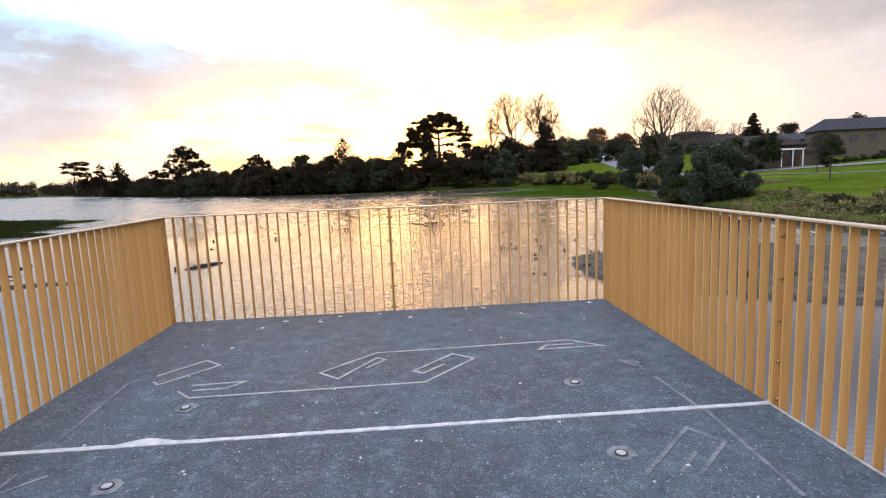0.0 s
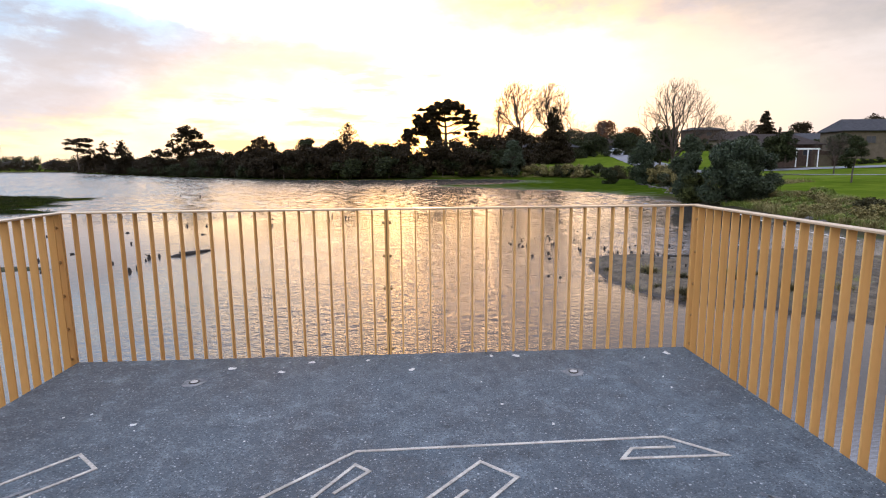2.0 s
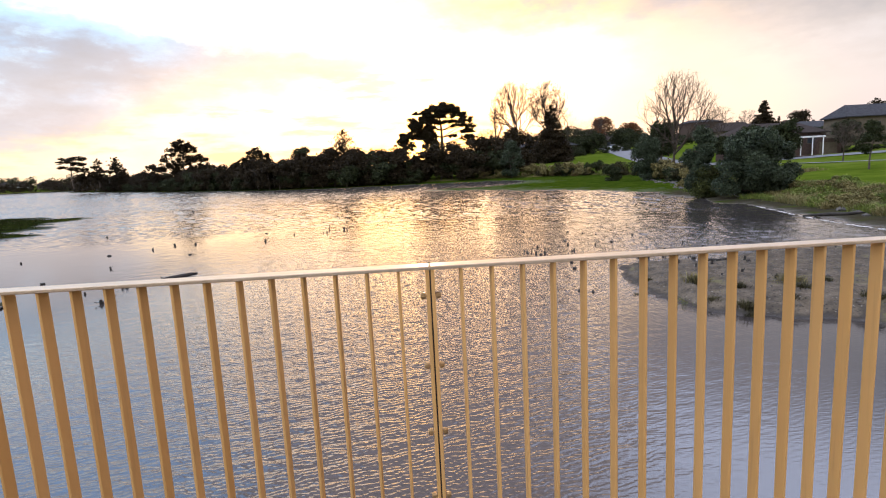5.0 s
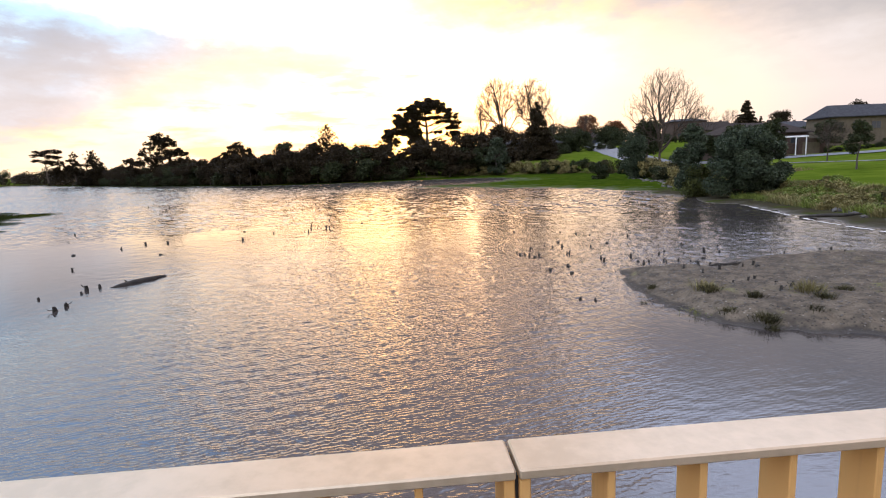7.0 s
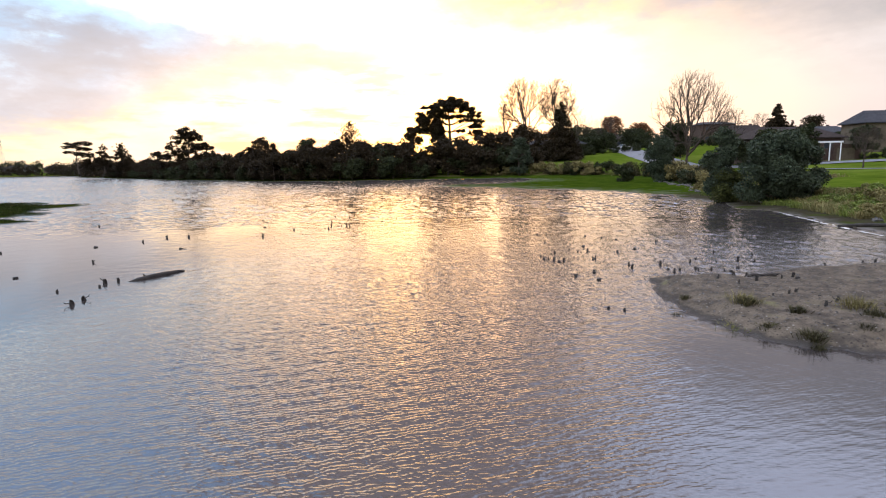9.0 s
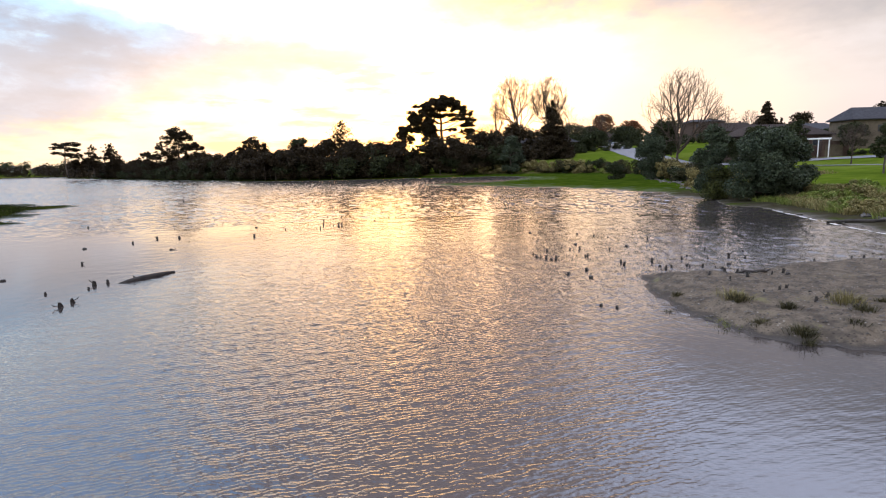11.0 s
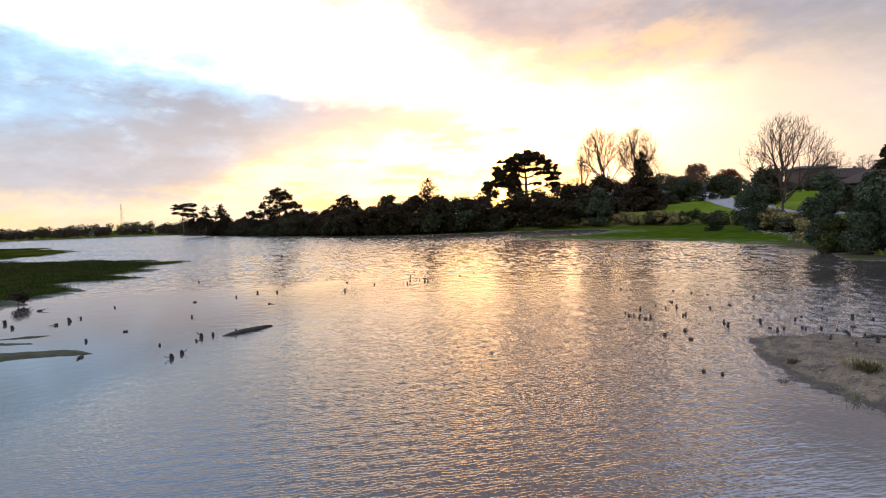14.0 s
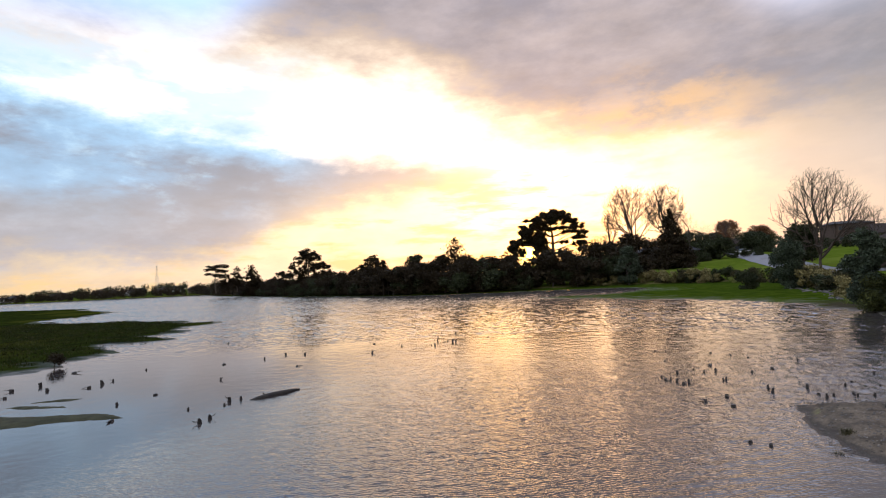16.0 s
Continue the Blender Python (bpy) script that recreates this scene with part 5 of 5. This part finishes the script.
leafy("bush", 30.0, 78.5, 1.3, puffs(rng_q, 16, 1.2, 1.2, 0.1, 2.7, 0.6), 3600, 0.12, "leaf", "small dark bush on the marsh edge", 0.08, "bush", "shore bushes", 0.45, 101)
leafy("young_tree", 41.2, 45, 4.1, puffs(rng_q, 16, 0.95, 0.95, 1.5, 4.5, 0.5), 3600, 0.10, "leaf", "young dark-leaved tree with a slim trunk on the lawn", 0.09, "tree", "lawn trees", 0.4, 102)
bare_tree(59.4, 70, 5.2, 6, "low spreading leafless tree on the lawn", 103, 8, 0.38, "lawn trees")

# low scrub along the foot of the lawn, built three times and repeated
scrub = []
for s, (mat, label) in enumerate((("straw", "dry brown scrub clump along the marsh edge"), ("leaf", "low dark green scrub along the marsh edge"), ("darktuft", "dark brown bramble clump along the marsh edge"), ("grass", "bright green weedy clump on the lake bank"))):
    scrub.append(leafy("scrub_clump", 30.3 + 3.3 * s, 117.3 - 3.1 * s, 1, puffs(rng_q, 14, 1.5, 1.3, 0.1, 1.6, 0.55), 2600, 0.11, mat, label, 0.05, "scrub", "marsh edge scrub", 0.4, 120 + s, limbs=False))
foot = [(16.6, 123.9), (23.8, 121.5), (30.3, 117.3), (33.5, 114.2), (36.9, 111.9), (40.9, 108), (41.3, 103.0), (43.2, 93.4), (39.5, 80), (35.2, 70.1), (33.5, 62), (30.1, 54.3), (26.8, 45.5), (26.0, 41.0)]
slope = [(28.5, 37.0), (26.6, 32.0), (25.2, 27.0), (24.6, 22.0), (24.4, 15.0)]
for (ax, ay), (bx, by) in zip(foot, foot[1:]):
    near_ = min(1.0, 0.45 + ay / 220)
    count = max(1, int(math.dist((ax, ay), (bx, by)) / (1.9 * near_)))
    for i in range(count):
        f = (i + rng_q.uniform(-0.3, 0.3)) / count
        x, y, s = ax + (bx - ax) * f + rng_q.normal() * 0.7, ay + (by - ay) * f + rng_q.normal() * 0.7, near_ * rng_q.uniform(0.8, 1.8)
        copy_thing(scrub[int(rng_q.choice([0, 0, 0, 1, 2, 2]))], pose(x, y, ground_z(x, y) - 0.08, 0, 0, rng_q.uniform(0, 360)) @ Matrix.Diagonal((s, s, s * rng_q.uniform(0.7, 1.2), 1)))

for (ax, ay), (bx, by) in zip(slope, slope[1:]):
    for i in range(int(math.dist((ax, ay), (bx, by)) * 2.2)):
        f, off = rng_q.uniform(), rng_q.uniform(-1.6, 2.6)
        x, y, s = ax + (bx - ax) * f + off, ay + (by - ay) * f, rng_q.uniform(0.30, 0.80)
        copy_thing(scrub[int(rng_q.choice([3, 3, 0, 0, 2]))], pose(x, y, ground_z(x, y) - 0.06, 0, 0, rng_q.uniform(0, 360)) @ Matrix.Diagonal((s, s, s * rng_q.uniform(0.6, 1.0), 1)))

# rank grass, rushes and rocks on the bank
bank, dry, far_bank = [], [], []
xs, ys = rng_q.uniform(19, 52, 6500), rng_q.uniform(14, 100, 6500)
for x, y, z, f in zip(xs, ys, land(xs, ys), rng_q.uniform(0, 1, 6500)):
    if -1.88 < z < -1.22:
        spot = (far_bank if math.hypot(x, y) > 60 and z > -1.66 else None if math.hypot(x, y) > 60 else bank if f < 0.62 else dry)
        if spot is not None:
            spot.append((x, y, z - 0.03))
tagged(part("bank_grass", Geo().blades(rng_q, bank, 46000, 0.40, 0.26, 0.016, 0.75), "grass"), "long rank green grass on the lake bank", "grass", kind="stuff")
tagged(part("bank_rushes", Geo().blades(rng_q, dry, 26000, 0.50, 0.22, 0.014, 0.7), "straw"), "dry brown rushes and weeds on the lake bank", "grass", kind="stuff")
tagged(part("marsh_scrub", Geo().blades(rng_q, far_bank, 12000, 0.7, 0.5, 0.035, 0.7), "straw"), "brown scrub along the marsh edge", "grass", kind="stuff")
rocks = Geo()
for _ in range(160):
    y = rng_q.uniform(16, 75)
    x = float(np.interp(y, [16, 23, 30, 40, 50, 60, 75], [21.5, 22.5, 24.5, 25.5, 27, 31, 34])) + rng_q.normal() * 0.5
    s, z = rng_q.uniform(0.08, 0.3), ground_z(x, y)
    bm = bmesh.new()
    bmesh.ops.create_icosphere(bm, subdivisions=1, radius=s)
    rocks.add([(x + v.co.x * rng_q.uniform(0.7, 1.3), y + v.co.y * rng_q.uniform(0.7, 1.3), z + v.co.z * rng_q.uniform(0.45, 0.8)) for v in bm.verts], [[v.index for v in f.verts] for f in bm.faces])
    bm.free()
tagged(part("bank_rocks", rocks, "rock"), "grey rocks along the foot of the bank", "rocks", kind="stuff")
edge = thing("drift_log", 20.9, 23.9, WATER + 0.06, "mossy driftwood log on the muddy shore", "log", turn=-25)
part("trunk", Geo().tube([(-1.3, 0, 0), (-0.4, 0.1, 0.06), (0.5, -0.05, 0.08), (1.3, 0.05, 0.14)], [0.05, 0.09, 0.09, 0.03], 7), "stump", edge, smooth=True)
# marsh grass on the low island
xs, ys = rng_q.uniform(-70, -24, 9000), rng_q.uniform(20, 72, 9000)
zs = land(xs, ys)
isl = [(x, y, z - 0.02) for x, y, z, d in zip(xs, ys, zs, inside_by(xs, ys, MARSH)) if z > WATER + 0.06 and d > -2]
tagged(part("marsh_grass", Geo().blades(rng_q, isl, 40000, 0.16, 0.35, 0.02, 0.7), "saltgrass"), "short salt-marsh grass on the low island, darkened as backlit", "grass", kind="stuff")
leafy("bush", -24.9, 25.4, 0, puffs(rng_q, 6, 0.5, 0.4, 0.1, 0.75, 0.3), 900, 0.06, "pine", "low dark bush on the marsh island", 0.04, "bush", "marsh bushes", 0.4, 111)

# the road up through the lawn
road_pts = [(82, 80), (70, 87), (61, 94), (56, 102), (54.5, 113), (57, 130), (63.5, 158), (74, 200)]
g = Geo()
left, right_ = [], []
for i, (x, y) in enumerate(road_pts):
    a, c = road_pts[max(i - 1, 0)], road_pts[min(i + 1, len(road_pts) - 1)]
    d = Vector((c[0] - a[0], c[1] - a[1])).normalized() * 4.0
    left.append((x - d.y, y + d.x))
    right_.append((x + d.y, y - d.x))
for i in range(len(road_pts) - 1):
    for k in range(6):
        f0, f1 = k / 6, (k + 1) / 6
        quad = []
        for side, f in ((left, f0), (right_, f0), (right_, f1), (left, f1)):
            px, py = side[i][0] + (side[i + 1][0] - side[i][0]) * f, side[i][1] + (side[i + 1][1] - side[i][1]) * f
            quad.append((px, py, ground_z(px, py) + 0.12))
        g.add(quad, [(0, 1, 2, 3)])
tagged(part("road", g, "road"), "blue-grey asphalt road curving up the lawn", "road", kind="structure")

g = Geo()
path_pts = [(46, 84), (52, 75), (56.5, 69), (62, 62), (70, 55), (82, 47)]
for (ax, ay), (bx, by) in zip(path_pts, path_pts[1:]):
    nx_, ny_ = -(by - ay), bx - ax
    ln = math.hypot(nx_, ny_)
    nx_, ny_ = nx_ / ln * 0.7, ny_ / ln * 0.7
    g.add([(px, py, ground_z(px, py) + 0.08) for px, py in ((ax + nx_, ay + ny_), (ax - nx_, ay - ny_), (bx - nx_, by - ny_), (bx + nx_, by + ny_))], [(3, 2, 1, 0)])
tagged(part("footpath", g, "worn"), "narrow pale footpath crossing the lawn", "path", kind="structure")
# pale strip laid on the water as the bright reflection along the wave edge
g = Geo()
edge_pts = [(23.6, 36.5), (22.9, 33.6), (21.9, 31.2), (21.2, 28.6), (20.5, 26), (19.9, 23.5), (19.5, 21.2), (19.4, 18)]
for i in range(len(edge_pts) - 1):
    for k in range(10):
        f0, f1 = k / 10, (k + 0.93) / 10
        (ax, ay), (bx, by) = edge_pts[i], edge_pts[i + 1]
        w0, w1 = rng_q.uniform(0.03, 0.16, 2)
        o0, o1 = rng_q.normal(size=2) * 0.03
        p0, p1 = (ax + (bx - ax) * f0 - 0.25 + o0, ay + (by - ay) * f0), (ax + (bx - ax) * f1 - 0.25 + o1, ay + (by - ay) * f1)
        g.add([(p0[0] - w0, p0[1], WATER + 0.006), (p0[0] + w0, p0[1], WATER + 0.006), (p1[0] + w1, p1[1], WATER + 0.006), (p1[0] - w1, p1[1], WATER + 0.006)], [(0, 1, 2, 3)])
tagged(part("foam_line", g, "foam"), "thin pale strip painted for the wave edge's reflection along the muddy shore", "foam", kind="stuff")


def car(x, y, turn, label):
    """A small parked car: body, glazed cabin, wheels and lamps."""
    c = thing("car", x, y, ground_z(x, y) + 0.13, label, "car", "parked cars", turn)
    profile = [(-2.1, 0.35), (-2.15, 0.75), (-1.75, 0.92), (1.3, 0.95), (2.0, 0.82), (2.12, 0.40)]
    geo = Geo().add([(px, sy, pz) for sy in (-0.85, 0.85) for px, pz in profile], [(0, 1, 2, 3, 4, 5), (11, 10, 9, 8, 7, 6)] + [(k, k + 6, (k + 1) % 6 + 6, (k + 1) % 6) for k in range(6)])
    part("body", geo, "paint", c, "pale painted body")
    cabin = [(-1.55, 0.93), (-1.05, 1.42), (0.45, 1.44), (1.1, 0.95)]
    part("cabin", Geo().add([(px, sy * (0.80 if pz < 1 else 0.64), pz) for sy in (-1, 1) for px, pz in cabin], [(0, 1, 2, 3), (7, 6, 5, 4)] + [(k, k + 4, (k + 1) % 4 + 4, (k + 1) % 4) for k in range(4)]), "pane", c, "dark window glass")
    part("roof", Geo().box(-1.03, -0.63, 1.425, 0.43, 0.63, 1.47, 0.015), "paint", c)
    for wx_ in (-1.3, 1.3):
        for wy_ in (-0.80, 0.80):
            wheel = part("wheel", Geo().tube([(wx_, wy_ - 0.1, 0.31), (wx_, wy_ + 0.1, 0.31)], [0.31, 0.31], 14), "tyre", c, "black tyre")
            part("rim", Geo().tube([(wx_, wy_ - 0.105, 0.31), (wx_, wy_ + 0.105, 0.31)], [0.18, 0.18], 10), "steel", wheel)
    for wy_ in (-0.6, 0.6):
        part("headlight", Geo().box(2.02, wy_ - 0.15, 0.58, 2.10, wy_ + 0.15, 0.72, 0.01), "lens", c)
    return c


car(46.8, 158.5, 5, "white car parked beside the low brick house")
car(70.5, 184.0, 25, "pale car parked at the top of the road")
# dark hedges and garden shrubs before the houses
rng_q = np.random.default_rng(150)
for (ax, ay), (bx, by), s0, gap in (((30, 152), (52, 158), 0.55, 2.6), ((52, 160), (70, 166), 0.42, 3.2), ((76, 178), (100, 168), 0.6, 3.2), ((100, 164), (140, 168), 0.5, 3.6), ((60, 97), (70, 96), 0.30, 2.2), ((80, 94), (104, 95.2), 0.26, 1.9)):
    count = int(math.dist((ax, ay), (bx, by)) / gap)
    for i in range(count):
        f = (i + rng_q.uniform(-0.3, 0.3)) / count
        x, y, s = ax + (bx - ax) * f, ay + (by - ay) * f, s0 * rng_q.uniform(0.75, 1.3)
        copy_thing(shrubs[(1, 3)[i % 2]], pose(x, y, ground_z(x, y) - 0.1, 0, 0, rng_q.uniform(0, 360)) @ Matrix.Diagonal((s, s, s, 1)))

# ---- houses ----


def prism(x0, x1, y0, y1, z0, z1, over=0.4, hip=0.0):
    """A pitched roof whose ridge runs along x; hip pulls the ridge's ends in."""
    a, b, c, d, m, t = x0 - over, x1 + over, y0 - over, y1 + over, (y0 + y1) / 2, 0.16
    return Geo().add([(a, c, z0), (b, c, z0), (b, d, z0), (a, d, z0), (a + hip, m, z1), (b - hip, m, z1), (a, c, z0 - t), (b, c, z0 - t), (b, d, z0 - t), (a, d, z0 - t)],
                     [(0, 1, 5, 4), (2, 3, 4, 5), (1, 2, 5), (3, 0, 4), (6, 9, 8, 7), (0, 6, 7, 1), (1, 7, 8, 2), (2, 8, 9, 3), (3, 9, 6, 0)])


def house(x, y, z, w, d, eaves, ridge, wall, roof, label, turn=0.0, hip=0.0, windows=4, rows=1, group="houses"):
    """A house: walls with a plinth, pitched roof, framed windows and a door on the side towards the lake."""
    h = thing("house", x, y, z, label, "house", group, turn)
    part("wall", Geo().box(-w / 2, 0, -1.5, w / 2, d, eaves, 0.02), wall, h)
    part("roof", prism(-w / 2, w / 2, 0, d, eaves, ridge, 0.5, hip), roof, h, "tiled pitched roof")
    if not hip:
        part("gable", Geo().add([(-w / 2, 0.02, eaves), (-w / 2, d - 0.02, eaves), (-w / 2, d / 2, ridge - 0.3), (-w / 2 + 0.12, 0.02, eaves), (-w / 2 + 0.12, d - 0.02, eaves), (-w / 2 + 0.12, d / 2, ridge - 0.3)],
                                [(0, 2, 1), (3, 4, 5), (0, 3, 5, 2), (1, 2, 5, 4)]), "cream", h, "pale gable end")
    for r in range(rows):
        for i in range(windows):
            wx = -w / 2 + w * (i + 0.5) / windows
            zc = eaves / rows * (r + 0.55)
            ww, wh = min(0.9, w / windows * 0.36), 0.62
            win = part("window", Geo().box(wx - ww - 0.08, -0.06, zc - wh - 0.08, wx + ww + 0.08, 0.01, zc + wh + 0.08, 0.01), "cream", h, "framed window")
            part("pane", Geo().box(wx - ww, -0.068, zc - wh, wx - 0.03, -0.05, zc + wh), "pane", win)
            part("pane", Geo().box(wx + 0.03, -0.068, zc - wh, wx + ww, -0.05, zc + wh), "pane", win)
    part("door", Geo().box(w * 0.02 - 0.45, -0.05, 0, w * 0.02 + 0.45, 0.01, 2.05, 0.01), "brick", h)
    part("chimney", Geo().box(w * 0.2, d * 0.55, eaves, w * 0.2 + 0.7, d * 0.55 + 0.7, ridge + 0.5, 0.03), "brick", h)
    return h


house(94.6, 96, 3.2, 26, 6, 3.9, 6.2, "cream", "slate", "long cream house under a grey tiled roof", -2, 2.2, 7)
house(70.5, 98, 1.4, 17, 8, 3.2, 5.4, "brick", "tile", "low brown brick wing with a tiled roof", 0, 4.0, 3)
perg = thing("veranda", 72.5, 93.2, ground_z(72.5, 93.2), "white-painted veranda frame on the house front", "veranda")
for px in (-2.0, 0.2, 2.2):
    part("post", Geo().box(px - 0.07, -0.07, -0.2, px + 0.07, 0.07, 3.26, 0.01), "white", perg)
part("beam", Geo().box(-2.4, -0.08, 3.26, 2.6, 0.08, 3.42, 0.02), "white", perg)
for px in (-1.9, -0.8, 0.3, 1.4, 2.3):
    part("rafter", Geo().box(px - 0.06, -0.3, 3.42, px + 0.06, 4.2, 3.56, 0.01), "white", perg)
part("deck_base", Geo().box(-2.6, -0.3, -0.9, 2.8, 4.2, 0.12, 0.02), "brick", perg)
shed = thing("garage", 77.8, 95.2, ground_z(77.8, 95.2), "cream garage door set in a low brick wall", "garage")
part("wall", Geo().box(-2.8, 0, -0.5, 2.4, 0.6, 2.9, 0.02), "brick", shed)
# door dimmed by the same cream with shade in its colour
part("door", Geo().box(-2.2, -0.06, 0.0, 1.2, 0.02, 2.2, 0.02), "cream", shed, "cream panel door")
house(107, 190, 6.2, 12, 9, 6.8, 7.8, "brick", "slate", "tall dark house with a flat grey roof", 0, 2.0, 3, 2)
house(106.5, 170, 5.2, 11, 9, 3.4, 6.3, "cream", "tile", "cream house under a brown tiled roof", 0, 1.5, 3)
house(120, 176, 5.6, 13, 9, 3.1, 5.6, "white", "tile", "pale house with a brown roof", 0, 3.0, 3)
house(136, 176, 5.6, 18, 9, 3.0, 5.4, "brick", "slate", "low brick house with a grey roof", 0, 3.0, 4)
house(42, 162, 3.6, 17, 8, 2.7, 4.4, "brick", "slate", "low brick house behind the fir", 0, 3.0, 4)
house(80, 200, 5.5, 14, 8, 3.0, 5.4, "brick", "tile", "brick house behind russet trees", 0, 3.0, 4)
house(-55, 184, 1.0, 8, 7, 2.4, 4.0, "white", "slate", "small white house by the far thicket", 10, 1.5, 2, group="far houses")
rng_q = np.random.default_rng(130)
for i in range(26):
    x = -560 + i * 13 + rng_q.uniform(-4, 4)
    y = 505 + rng_q.uniform(0, 70) + (x + 560) * -0.12
    house(x, y, ground_z(x, y) + rng_q.uniform(1.0, 3.5), rng_q.uniform(9, 15), 8, 2.9, 5.0, ("white", "cream", "brick")[i % 3], ("tile", "slate")[i % 2], "distant house on the far hillside", rng_q.uniform(-20, 20), 3.0, 3, group="far houses")
hill = []
for i in range(130):
    x = -620 + i * 2.9 + rng_q.uniform(-3, 3)
    y = 560 + rng_q.uniform(-40, 50) - (x + 600) * 0.16
    s, zc = rng_q.uniform(2.5, 5.5), ground_z(x, y)
    hill += [(x, y, zc + s, s, s, s), (x + s * 0.6, y, zc + s * 1.7, s * 0.7, s * 0.7, s * 0.6)]
tagged(part("hillside_woods", Geo().leaves(rng_q, hill, 16000, 0.85, 0.4), "leaf"), "dark trees among the distant hillside houses", "woods", kind="stuff")
tower = thing("lattice_mast", -515, 700, ground_z(-515, 700), "faint lattice mast on the far skyline", "mast")
g = Geo()
for sx, sy in ((-1, -1), (1, -1), (1, 1), (-1, 1)):
    g.tube([(2.6 * sx, 2.6 * sy, 0), (0.25 * sx, 0.25 * sy, 38)], [0.2, 0.1], 4)
for k in range(9):
    f, w = 38 * k / 9, 2.6 - 2.35 * k / 9
    w2 = 2.6 - 2.35 * (k + 1) / 9
    for a, c in (((-1, -1), (1, -1)), ((1, -1), (1, 1)), ((1, 1), (-1, 1)), ((-1, 1), (-1, -1))):
        g.tube([(a[0] * w, a[1] * w, f), (c[0] * w2, c[1] * w2, f + 38 / 9)], [0.09, 0.09], 3)
part("frame", g, "steel", tower)
